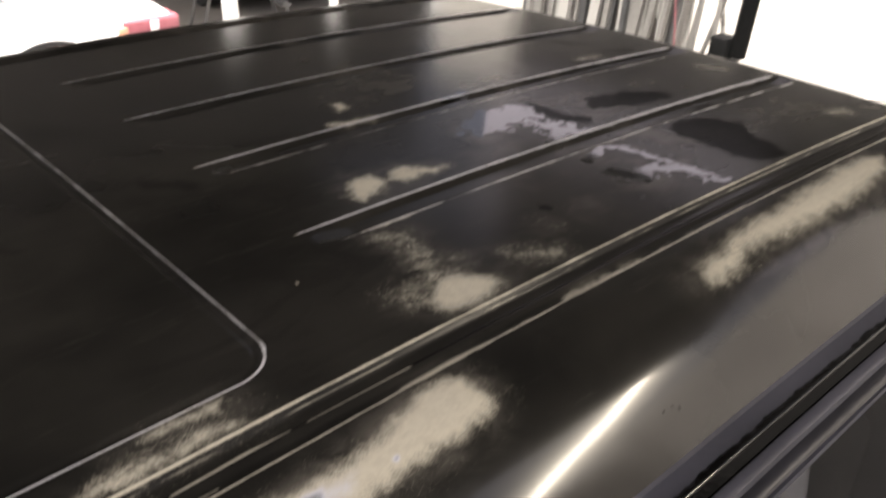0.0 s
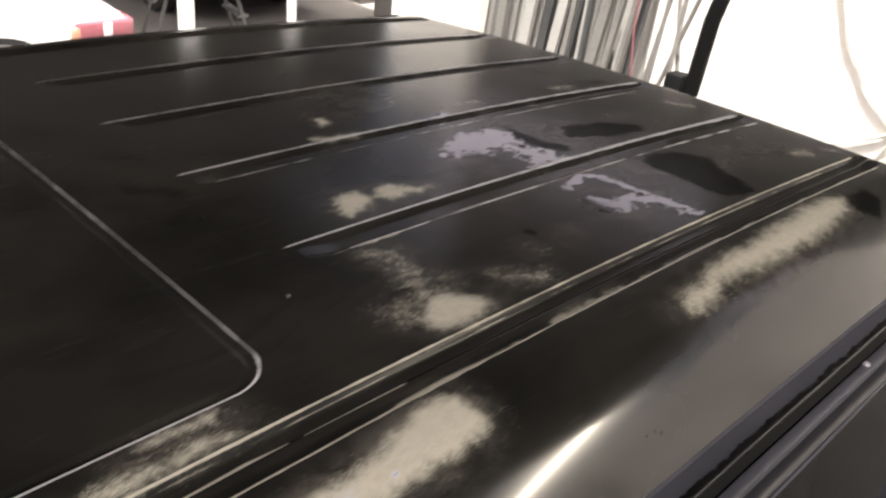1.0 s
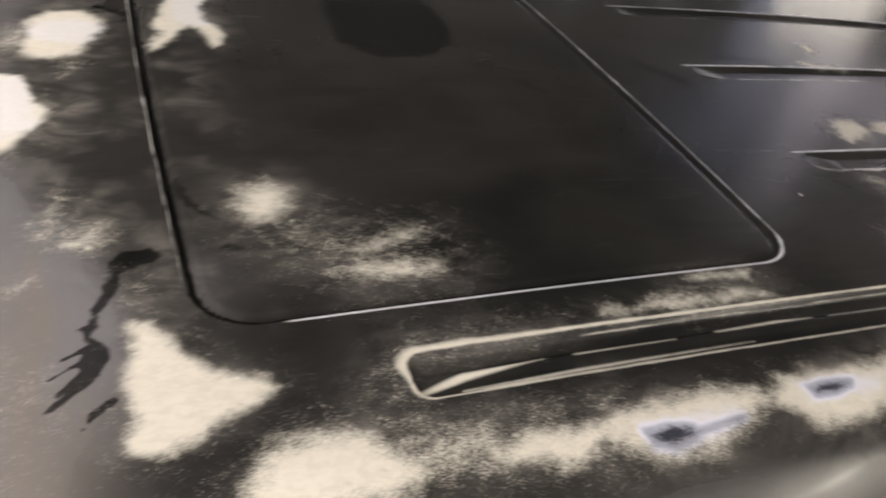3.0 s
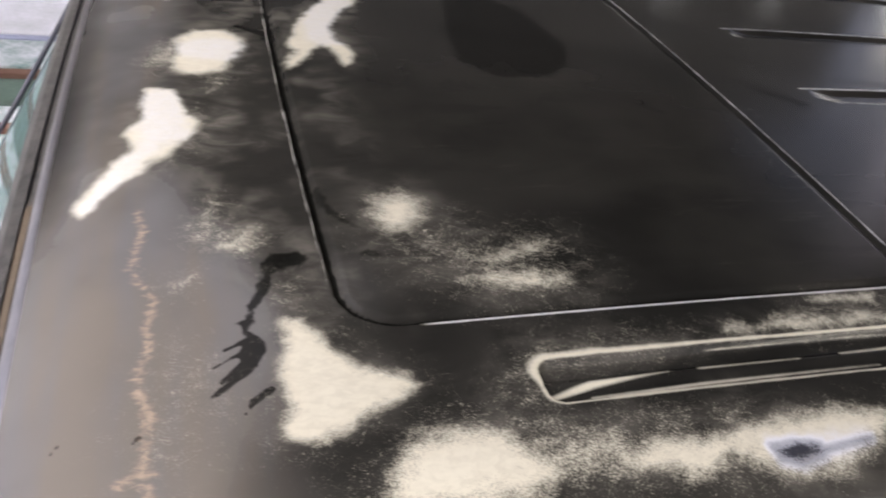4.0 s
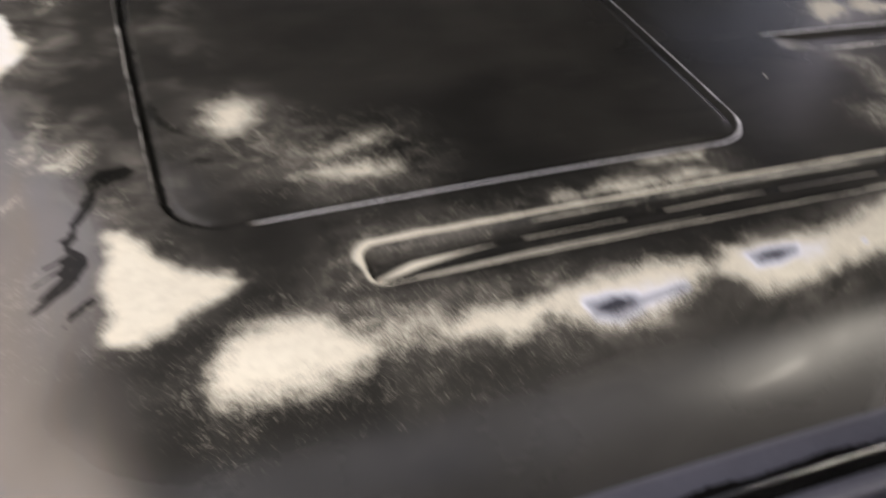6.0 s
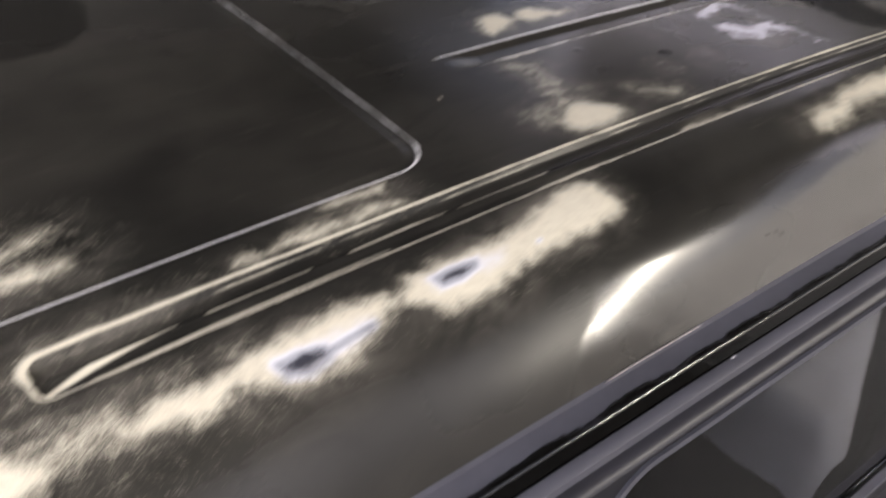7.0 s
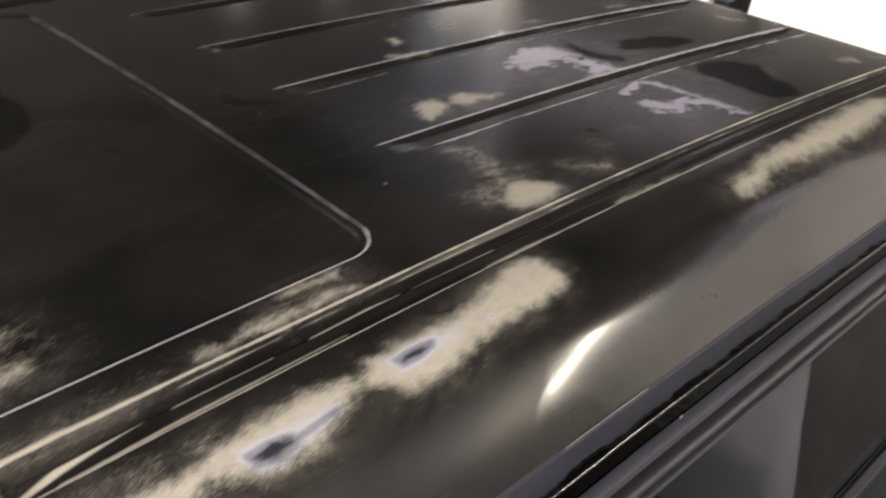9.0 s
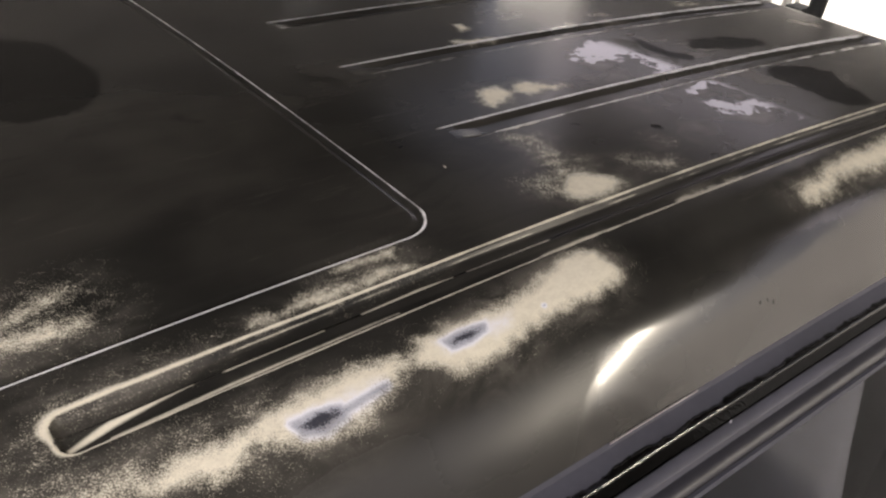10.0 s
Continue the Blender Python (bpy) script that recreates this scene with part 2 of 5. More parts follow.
RAILPAINT = material("worn_dark_rail_paint", (0.030, 0.030, 0.038), 0.42, 0, 0.4, 15, 120, 0.1)
REDLAMP = material("red_lamp_plastic", (0.27, 0.09, 0.11), 0.2, 0, 0.3, 20, 100)
ORANGELAMP = material("orange_lamp_plastic", (0.45, 0.24, 0.16), 0.2, 0, 0.3, 20, 100)
CLEARLAMP = material("clear_lamp_plastic", (0.7, 0.68, 0.7), 0.15, 0, 0.2, 20, 100)
GREYBAR = material("dull_aluminium", (0.23, 0.22, 0.205), 0.5, 0.15, 0.5, 3, 60, 0.1)
PALEBAR = material("white_plastic_profile", (0.33, 0.32, 0.30), 0.5, 0, 0.25, 3, 60, 0.1)
DARKBAR = material("dark_steel_bar", (0.10, 0.10, 0.10), 0.5, 0.5, 0.5, 3, 60, 0.2)
BLACKMAT = material("matt_black", (0.004, 0.004, 0.004), 0.7, 0, 0.4, 10, 90, 0.1, spec=0.12)
PINK = material("faded_red_cord", (0.25, 0.09, 0.10), 0.8, 0, 0.3, 20, 100)
RUSTY = material("rusty_steel", (0.13, 0.065, 0.042), 0.8, 0, 0.5, 8, 90, 0.5, tint=(0.22, 0.13, 0.095))
PEELING = material("peeling_white_paint", (0.84, 0.82, 0.88), 0.6, 0, 0.5, 6, 40, 0.5, tint=(0.56, 0.58, 0.57))
FLAKING = material("flaking_green_and_white_paint", (0.86, 0.85, 0.89), 0.6, 0, 0.5, 11, 50, 0.5, tint=(0.10, 0.22, 0.18))
PALEBLUE = material("pale_blue_painted_wood", (0.42, 0.45, 0.60), 0.6, 0, 0.3, 6, 60, 0.2)
GREENPAINT = material("faded_green_paint", (0.13, 0.19, 0.15), 0.6, 0, 0.5, 6, 60, 0.3)
CARDBOARD = material("brown_cardboard", (0.33, 0.22, 0.13), 0.9, 0, 0.3, 6, 80, 0.2)


# ---- mesh helpers ----
def part(name, bm, mat, parent=None, label="", smooth=True, at=None):
    me = bpy.data.meshes.new(name)
    bmesh.ops.recalc_face_normals(bm, faces=bm.faces)
    bm.to_mesh(me)
    bm.free()
    me.materials.append(mat)
    if smooth:
        me.polygons.foreach_set("use_smooth", [True] * len(me.polygons))
        me.set_sharp_from_angle(angle=radians(35))
    ob = new(name, me)
    if at is not None:
        ob.matrix_world = at
    if parent:
        ob.parent = parent
    if label:
        ob["label"] = label
    return ob


def thing(name, label, category, group="", kind="", at=(0, 0, 0), turn=0.0):
    e = new(name)
    e.empty_display_size = 0.1
    e.matrix_world = pose(*at, 0, 0, turn)
    return tagged(e, label, category, group, kind)


def box(x0, x1, y0, y1, z0, z1, bevel=0.0, segments=2, bm=None):
    bm = bm or bmesh.new()
    made = bmesh.ops.create_cube(bm, size=1.0)["verts"]
    for v in made:
        v.co = Vector((x0 + (v.co.x + 0.5) * (x1 - x0), y0 + (v.co.y + 0.5) * (y1 - y0), z0 + (v.co.z + 0.5) * (z1 - z0)))
    if bevel:
        edges = {e for v in made for e in v.link_edges}
        bmesh.ops.bevel(bm, geom=list(edges), offset=bevel, segments=segments, affect="EDGES", profile=0.5)
    return bm


def loft(sections, closed=True, caps=True, bm=None):
    """A skin over rings of points, ring after ring."""
    bm = bm or bmesh.new()
    rings = [[bm.verts.new(p) for p in ring] for ring in sections]
    k = len(rings[0])
    for a, c in zip(rings, rings[1:]):
        for i in range(k if closed else k - 1):
            bm.faces.new((a[i], a[(i + 1) % k], c[(i + 1) % k], c[i]))
    if caps and closed:
        bm.faces.new(rings[0])
        bm.faces.new(rings[-1])
    return bm


def tube(points, r, sides=10, bm=None):
    """A round bar along a line of points."""
    pts = [Vector(p) for p in points]
    rings = []
    for i, p in enumerate(pts):
        d = (pts[min(i + 1, len(pts) - 1)] - pts[max(i - 1, 0)]).normalized()
        side = d.cross(Vector((0, 0, 1)) if abs(d.z) < 0.95 else Vector((1, 0, 0))).normalized()
        up = side.cross(d)
        rings.append([p + r * (math.cos(a) * side + math.sin(a) * up) for a in (2 * math.pi * j / sides for j in range(sides))])
    return loft(rings, bm=bm)


def ring(cx, cz, w, h, r, n=6):
    """A rounded rectangle, counter-clockwise, in two coordinates."""
    out = []
    for sx, sz, a0 in ((1, 1, 0), (-1, 1, 90), (-1, -1, 180), (1, -1, 270)):
        for i in range(n + 1):
            a = radians(a0 + 90 * i / n)
            out.append((cx + sx * (w / 2 - r) + r * math.cos(a), cz + sz * (h / 2 - r) + r * math.sin(a)))
    return out


# ---- vehicle: shape of the roof ----
Z0 = 1.70          # height of the roof at the rear near corner of the raised panel
MID = 0.41         # centre line of the vehicle
WIDE = 0.82        # near and far sides mirror: y -> WIDE - y


def smooth01(v):
    v = np.clip(v, 0, 1)
    return v * v * (3 - 2 * v)


def lattice(x, y, scale, seed):
    """Smooth value noise over the plane, 0 to 1."""
    rng = np.random.default_rng(seed)
    g = rng.random((64, 64))
    u, v = x * scale + 200.0, y * scale + 200.0
    i, j = np.floor(u).astype(int), np.floor(v).astype(int)
    fu, fv = smooth01(u - i), smooth01(v - j)
    i0, i1, j0, j1 = i % 64, (i + 1) % 64, j % 64, (j + 1) % 64
    return (g[i0, j0] * (1 - fu) + g[i1, j0] * fu) * (1 - fv) + (g[i0, j1] * (1 - fu) + g[i1, j1] * fu) * fv


def fbm(x, y, scale, seed):
    return sum(lattice(x, y, scale * 2**k, seed + k) * 0.5**k for k in range(3)) / 1.75


FRONT = -0.6345     # front edge of the roof on the centre line


def front_edge(y):
    return FRONT + 0.022 * (y - MID) ** 2


def box_distance(x, y, x0, x1, y0, y1, r):
    """Signed distance to a rounded rectangle, negative inside."""
    dx, dy = np.abs(x - (x0 + x1) / 2) - (x1 - x0) / 2 + r, np.abs(y - (y0 + y1) / 2) - (y1 - y0) / 2 + r
    return np.hypot(np.maximum(dx, 0), np.maximum(dy, 0)) + np.minimum(np.maximum(dx, dy), 0) - r


RIBS = (0.1325, 0.3195, 0.498, 0.690)


def base_height(x, y):
    z = -0.046 * ((y - MID) ** 2 - MID**2) - 0.0418 * ((x - 0.25) ** 2 - 0.0625)
    u = np.clip(-0.085 - np.minimum(y, WIDE - y), 0, 0.115)
    z = z - 0.079 * (u / 0.112) ** 2.2
    z = z - 2.6 * np.clip(-0.56 - x, 0, 0.2) ** 2
    near = smooth01(u / 0.05)
    z = z + near * (0.0042 * (lattice(x, y, 6.0, 71) - 0.5) + 0.0008 * (lattice(x, y, 16.0, 75) - 0.5))
    t = np.clip(((x - 0.03) * -0.05 + (y + 0.162) * -0.032) / 0.003524, 0, 1)
    z = z + 0.00016 * smooth01(t * 1.6 - 0.2) * np.exp(-(((x - 0.03 + 0.05 * t) ** 2 + (y + 0.162 + 0.032 * t) ** 2) / 0.0045**2))
    return z - 14.0 * np.clip(x - 0.997, 0, 0.2) ** 2


def panel_distance(x, y):
    return np.where(x < -0.225, box_distance(x - 0.06 * (y - MID) ** 2, y, -0.4495, 0.2, 0.004, WIDE - 0.004, 0.040), box_distance(x, y, -0.65, 0.001, 0.004, WIDE - 0.004, 0.034))


def slot_distance(x, y):
    yy = np.minimum(y, WIDE - y)
    return box_distance(x, yy, -0.329, 0.992, -0.0735, -0.0375, 0.011)


def rib_distance(x, y, c):
    half = 0.0155 * smooth01((x - 0.098) / 0.05 + 0.2)
    return np.maximum(np.maximum(np.abs(y - c) - half, 0.115 - x), x - 0.986)


def roof_height(x, y):
    z = base_height(x, y)
    d = panel_distance(x, y)
    # groove round the panel: steep outer wall, soft inner one
    z = z - 0.0042 * (1 - 0.65 * smooth01((x + 0.05) / 0.03)) * smooth01((0.0012 - d) / 0.0030) * smooth01((d + 0.0100) / 0.0048)
    z = z - 0.0012 * smooth01(-d / 0.004)
    s = slot_distance(x, y)
    z = z - 0.0065 * smooth01((0.001 - s) / 0.006) * smooth01((1.005 - x) / 0.07)
    yy = np.minimum(y, WIDE - y)
    z = z + 0.0022 * smooth01(1 - np.abs(yy + 0.056) / 0.006) * (s < 0) * smooth01(-s / 0.008)
    for c in RIBS:
        r = rib_distance(x, y, c)
        z = z - 0.0048 * smooth01((0.001 - r) / 0.0085) * smooth01((x - 0.112) / 0.05) * smooth01((1.0 - x) / 0.06)
    return z


# ---- vehicle: wear on the roof ----
class Wear:
    """Fields over the roof: where the paint is cut through, wet, rusty or thinned, and where shade and sheen are
    painted in.
    """

    def __init__(self, x, y):
        self.x = x + 0.012 * (fbm(x, y, 55, 3) - 0.5) + 0.006 * (fbm(x, y, 190, 11) - 0.5)
        self.y = y + 0.012 * (fbm(x, y, 55, 23) - 0.5) + 0.006 * (fbm(x, y, 190, 31) - 0.5)
        self.x0, self.y0 = x, y
        self.f = {k: np.zeros_like(x) for k in ("sand", "bare", "wet", "rust", "thin_sheen", "shine", "soak_shade", "damp", "dust", "dull")}
        self.fray = np.full_like(x, 0.35)

    def stroke(self, x0, y0, x1, y1, r0, r1=None, soft=0.006, top=1.0, fray=0.4, key="sand", straight=False):
        """A stroke from point to point with its half-widths; soft: how slowly it fades."""
        r1 = r0 if r1 is None else r1
        x, y = (self.x0, self.y0) if straight else (self.x, self.y)
        dx, dy = x1 - x0, y1 - y0
        t = np.clip(((x - x0) * dx + (y - y0) * dy) / (dx * dx + dy * dy + 1e-9), 0, 1)
        d = np.hypot(x - x0 - t * dx, y - y0 - t * dy)
        wide = soft * 1.7 if key == "sand" and not straight else soft
        f = top * np.clip(0.5 + (r0 + t * (r1 - r0) - d) / (2 * wide), 0, 1)
        if key == "sand":
            self.fray = np.where(f > self.f[key], fray, self.fray)
        self.f[key] = np.maximum(self.f[key], f)

    def blob(self, points, soft=0.006, top=1.0, fray=0.4, key="sand", warp=0.8):
        """A patch with the given outline; soft: how slowly its edge fades."""
        x, y = self.x0 + warp * (self.x - self.x0), self.y0 + warp * (self.y - self.y0)
        px, py = zip(*points)
        near = (x > min(px) - 0.06) & (x < max(px) + 0.06) & (y > min(py) - 0.06) & (y < max(py) + 0.06)
        x, y = x[near], y[near]
        d, inside = np.full_like(x, 9.0), np.zeros(x.shape, bool)
        for (ax, ay), (bx, by) in zip(points, points[1:] + points[:1]):
            dx, dy = bx - ax, by - ay
            t = np.clip(((x - ax) * dx + (y - ay) * dy) / (dx * dx + dy * dy + 1e-12), 0, 1)
            d = np.minimum(d, np.hypot(x - ax - t * dx, y - ay - t * dy))
            inside ^= ((ay > y) != (by > y)) & (x < ax + dx * (y - ay) / (dy if dy else 1e-12))
        soft = soft * 1.6 if key == "sand" else soft
        f = top * np.clip(0.5 + np.where(inside, d, -d) / (2 * soft), 0, 1)
        old = self.f[key][near]
        if key == "sand":
            self.fray[near] = np.where(f > old, fray, self.fray[near])
        self.f[key][near] = np.maximum(old, f)

    def band(self, d, r, top, x0=-9, x1=9, y0=-9, y1=9, fade=0.02, patchy=0.0, seed=5, fray=0.2, bare=0.0):
        """A worn line where the distance d is below r."""
        keep = smooth01((self.x0 - x0) / fade) * smooth01((x1 - self.x0) / fade) * smooth01((self.y0 - y0) / fade) * smooth01((y1 - self.y0) / fade)
        r = r * (0.62 + 0.76 * fbm(self.x0, self.y0, 70, seed + 101))
        f = top * smooth01(1.5 - np.abs(d) / r) * keep
        if patchy:
            f = f * (1 - patchy + patchy * smooth01(fbm(self.x0, self.y0, 22, seed) * 3.2 - 1.1))
        self.fray = np.where(f > self.f["sand"], fray, self.fray)
        self.f["sand"] = np.maximum(self.f["sand"], f)
        if bare:
            self.f["bare"] = np.maximum(self.f["bare"], bare * smooth01(2.0 - np.abs(d) / r) * keep)


def paint_wear(w):
    s, blob = w.stroke, w.blob
    # front of the roof
    blob([(-0.567, 0.350), (-0.542, 0.344), (-0.533, 0.313), (-0.530, 0.290), (-0.520, 0.275), (-0.530, 0.254), (-0.539, 0.238), (-0.546, 0.223), (-0.559, 0.213), (-0.567, 0.197), (-0.586, 0.181), (-0.595, 0.158), (-0.604, 0.152), (-0.610, 0.162), (-0.605, 0.184), (-0.594, 0.198), (-0.586, 0.218), (-0.576, 0.230), (-0.574, 0.247), (-0.581, 0.258), (-0.575, 0.273), (-0.568, 0.289), (-0.571, 0.316)], 0.005, 1.0, 0.3)
    blob([(-0.552, 0.330), (-0.520, 0.300), (-0.512, 0.275), (-0.530, 0.235), (-0.55, 0.20)], 0.016, 0.42, 0.9)
    blob([(-0.542, 0.462), (-0.522, 0.484), (-0.492, 0.484), (-0.477, 0.462), (-0.476, 0.445), (-0.485, 0.410), (-0.496, 0.384), (-0.518, 0.376), (-0.539, 0.380), (-0.546, 0.405), (-0.540, 0.425)], 0.008, 1.0, 0.5)
    blob([(-0.568, 0.419), (-0.544, 0.455), (-0.530, 0.432), (-0.547, 0.392), (-0.562, 0.379)], 0.014, 0.55, 1.0)
    blob([(-0.514, 0.380), (-0.495, 0.384), (-0.502, 0.348), (-0.512, 0.338)], 0.012, 0.55, 1.0)
    blob([(-0.392, 0.772), (-0.312, 0.765), (-0.325, 0.644), (-0.343, 0.570), (-0.359, 0.550), (-0.380, 0.497), (-0.384, 0.471), (-0.371, 0.434), (-0.370, 0.398), (-0.379, 0.388), (-0.387, 0.422), (-0.396, 0.447), (-0.409, 0.429), (-0.426, 0.396), (-0.437, 0.384), (-0.438, 0.400), (-0.424, 0.432), (-0.431, 0.446), (-0.417, 0.500), (-0.402, 0.545), (-0.382, 0.573), (-0.370, 0.655), (-0.390, 0.665)], 0.006, 1.0, 0.35)
    blob([(-0.558, 0.630), (-0.540, 0.630), (-0.552, 0.580), (-0.558, 0.586)], 0.006, 1.0, 0.5)
    blob([(-0.568, 0.778), (-0.558, 0.810), (-0.449, 0.800), (-0.474, 0.720), (-0.509, 0.691), (-0.535, 0.669), (-0.549, 0.634), (-0.556, 0.662), (-0.550, 0.703)], 0.008, 1.0, 0.4)
    blob([(-0.475, 0.016), (-0.463, 0.016), (-0.455, 0.002), (-0.446, -0.014), (-0.436, -0.027), (-0.424, -0.034), (-0.410, -0.040), (-0.404, -0.047), (-0.415, -0.056), (-0.427, -0.062), (-0.440, -0.069), (-0.450, -0.076), (-0.465, -0.079), (-0.480, -0.076), (-0.485, -0.067), (-0.479, -0.052), (-0.481, -0.030), (-0.477, -0.008)], 0.006, 1.0, 0.55)
    blob([(-0.482, 0.03), (-0.45, 0.015), (-0.42, -0.026), (-0.395, -0.045), (-0.43, -0.075), (-0.47, -0.092), (-0.495, -0.080), (-0.488, -0.03)], 0.012, 0.26, 1.1)
    blob([(-0.396, 0.149), (-0.376, 0.153), (-0.362, 0.139), (-0.362, 0.122), (-0.376, 0.108), (-0.396, 0.107), (-0.401, 0.125)], 0.013, 0.95, 0.6)
    blob([(-0.334, 0.066), (-0.302, 0.083), (-0.276, 0.083), (-0.280, 0.073), (-0.301, 0.064), (-0.330, 0.056)], 0.010, 0.72, 1.0)
    blob([(-0.352, 0.044), (-0.331, 0.053), (-0.306, 0.054), (-0.281, 0.046), (-0.276, 0.035), (-0.285, 0.025), (-0.312, 0.031), (-0.336, 0.034)], 0.010, 0.76, 1.0)
    blob([(-0.400, 0.110), (-0.362, 0.118), (-0.313, 0.086), (-0.273, 0.086), (-0.262, 0.045), (-0.280, 0.020), (-0.344, 0.030), (-0.385, 0.068)], 0.024, 0.36, 1.15)
    blob([(-0.527, 0.136), (-0.512, 0.161), (-0.507, 0.141), (-0.516, 0.114), (-0.524, 0.102), (-0.530, 0.109)], 0.012, 0.55, 1.1)
    blob([(-0.518, 0.108), (-0.486, 0.118), (-0.484, 0.104), (-0.495, 0.089), (-0.516, 0.094)], 0.011, 0.66, 1.1)
    blob([(-0.541, 0.062), (-0.529, 0.072), (-0.528, 0.059), (-0.538, 0.051)], 0.012, 0.58, 1.1)
    blob([(-0.478, 0.060), (-0.464, 0.058), (-0.468, 0.030), (-0.478, 0.026)], 0.014, 0.45, 1.0)
    s(-0.540, 0.0, -0.545, -0.07, 0.006, 0.012, 0.022, 0.34, 1.0)
    s(-0.527, -0.02, -0.524, -0.04, 0.008, None, 0.018, 0.40, 1.0)
    # chain of bared patches under the long channel
    blob([(-0.430, -0.104), (-0.418, -0.092), (-0.406, -0.084), (-0.388, -0.082), (-0.369, -0.088), (-0.353, -0.099), (-0.338, -0.111), (-0.338, -0.118), (-0.358, -0.125), (-0.380, -0.127), (-0.400, -0.128), (-0.419, -0.127), (-0.432, -0.122)], 0.010, 1.0, 0.7)
    blob([(-0.45, -0.115), (-0.40, -0.075), (-0.34, -0.082), (-0.29, -0.090), (-0.215, -0.098), (-0.22, -0.130), (-0.30, -0.128), (-0.36, -0.128), (-0.43, -0.135)], 0.018, 0.45, 1.1)
    blob([(-0.358, -0.096), (-0.326, -0.098), (-0.293, -0.100), (-0.295, -0.119), (-0.329, -0.120), (-0.347, -0.120)], 0.014, 0.74, 1.0)
    blob([(-0.302, -0.112), (-0.289, -0.107), (-0.265, -0.106), (-0.238, -0.109), (-0.219, -0.107), (-0.195, -0.104), (-0.172, -0.103), (-0.147, -0.102), (-0.122, -0.108), (-0.113, -0.114), (-0.122, -0.120), (-0.141, -0.126), (-0.160, -0.131), (-0.181, -0.133), (-0.204, -0.133), (-0.216, -0.126), (-0.232, -0.122), (-0.255, -0.129), (-0.283, -0.123), (-0.301, -0.118)], 0.008, 1.0, 0.75)
    blob([(-0.113, -0.108), (-0.099, -0.101), (-0.076, -0.101), (-0.045, -0.102), (-0.019, -0.103), (0.007, -0.100), (0.023, -0.092), (0.050, -0.086), (0.075, -0.080), (0.090, -0.086), (0.091, -0.102), (0.095, -0.119), (0.083, -0.125), (0.057, -0.128), (0.028, -0.125), (0.003, -0.125), (-0.024, -0.130), (-0.051, -0.135), (-0.073, -0.137), (-0.090, -0.133), (-0.097, -0.126), (-0.113, -0.119)], 0.007, 1.0, 0.6)
    blob([(-0.215, -0.092), (-0.10, -0.092), (0.0, -0.092), (0.06, -0.076), (0.10, -0.080), (0.11, -0.122), (0.06, -0.133), (-0.05, -0.142), (-0.10, -0.130), (-0.18, -0.138), (-0.25, -0.134)], 0.009, 0.26, 1.0)
    blob([(-0.210, -0.115), (-0.185, -0.115), (-0.159, -0.115), (-0.136, -0.117), (-0.142, -0.127), (-0.167, -0.129), (-0.185, -0.132), (-0.205, -0.128)], 0.009, 0.60, key="bare")
    blob([(-0.209, -0.118), (-0.192, -0.1165), (-0.174, -0.1205), (-0.176, -0.1285), (-0.192, -0.1310), (-0.206, -0.127)], 0.0060, 1.6, key="bare", warp=0.25)
    s(-0.180, -0.1250, -0.140, -0.1215, 0.0034, 0.0026, 0.0045, 1.2, key="bare", straight=True)
    blob([(-0.092, -0.108), (-0.062, -0.108), (-0.020, -0.110), (-0.030, -0.122), (-0.061, -0.122), (-0.088, -0.119)], 0.009, 0.60, key="bare")
    blob([(-0.086, -0.1095), (-0.067, -0.1085), (-0.046, -0.1110), (-0.050, -0.1165), (-0.067, -0.1195), (-0.083, -0.1180)], 0.0060, 1.6, key="bare", warp=0.25)
    s(0.006, -0.117, 0.008, -0.117, 0.0022, None, 0.002, 0.78, key="bare", straight=True)
    # beside the long channel
    rim = slot_distance(w.x0, np.minimum(w.y0, 0.3))
    far_edge = smooth01((w.y0 + 0.060) / 0.012)
    reach = 0.0011 + far_edge * (0.0014 * smooth01((-0.19 - w.x0) / 0.10) + 0.0007 * smooth01((-0.10 - w.x0) / 0.08)) + 0.0014 * smooth01((-0.318 - w.x0) / 0.015)
    reach = reach * (0.65 + 0.7 * fbm(w.x0, w.y0, 45, 61))
    f = np.where(rim > 0.0002, np.clip(1.15 - rim / (2 * reach), 0, 1), 0) * smooth01((0.10 - w.x0) / 0.1)
    w.fray = np.where(f > w.f["sand"], 0.55, w.fray)
    w.f["sand"] = np.maximum(w.f["sand"], f)
    blob([(-0.352, -0.05), (-0.325, -0.020), (-0.27, -0.024), (-0.20, -0.028), (-0.25, -0.038), (-0.325, -0.044), (-0.332, -0.082), (-0.36, -0.08)], 0.014, 0.36, 1.1)
    blob([(-0.193, -0.031), (-0.183, -0.023), (-0.171, -0.022), (-0.169, -0.032), (-0.182, -0.035)], 0.008, 0.75, 0.9)
    blob([(-0.165, -0.028), (-0.142, -0.020), (-0.125, -0.019), (-0.105, -0.025), (-0.077, -0.020), (-0.060, -0.024), (-0.048, -0.031), (-0.095, -0.0335), (-0.15, -0.0335)], 0.007, 0.85, 0.85)
    blob([(-0.110, -0.006), (-0.082, -0.002), (-0.053, -0.001), (-0.058, -0.016), (-0.070, -0.010), (-0.101, -0.009)], 0.006, 0.85, 0.8)
    blob([(-0.13, -0.010), (-0.05, 0.0), (-0.04, -0.03), (-0.13, -0.032)], 0.014, 0.34, 1.1)
    s(-0.323, -0.0640, -0.297, -0.0580, 0.0020, 0.0024, 0.002, fray=0.15, straight=True)
    s(-0.297, -0.0580, -0.243, -0.0540, 0.0023, 0.0004, 0.002, fray=0.15, straight=True)
    s(-0.221, -0.0540, -0.147, -0.0545, 0.0012, 0.0006, 0.0018, fray=0.12, straight=True)
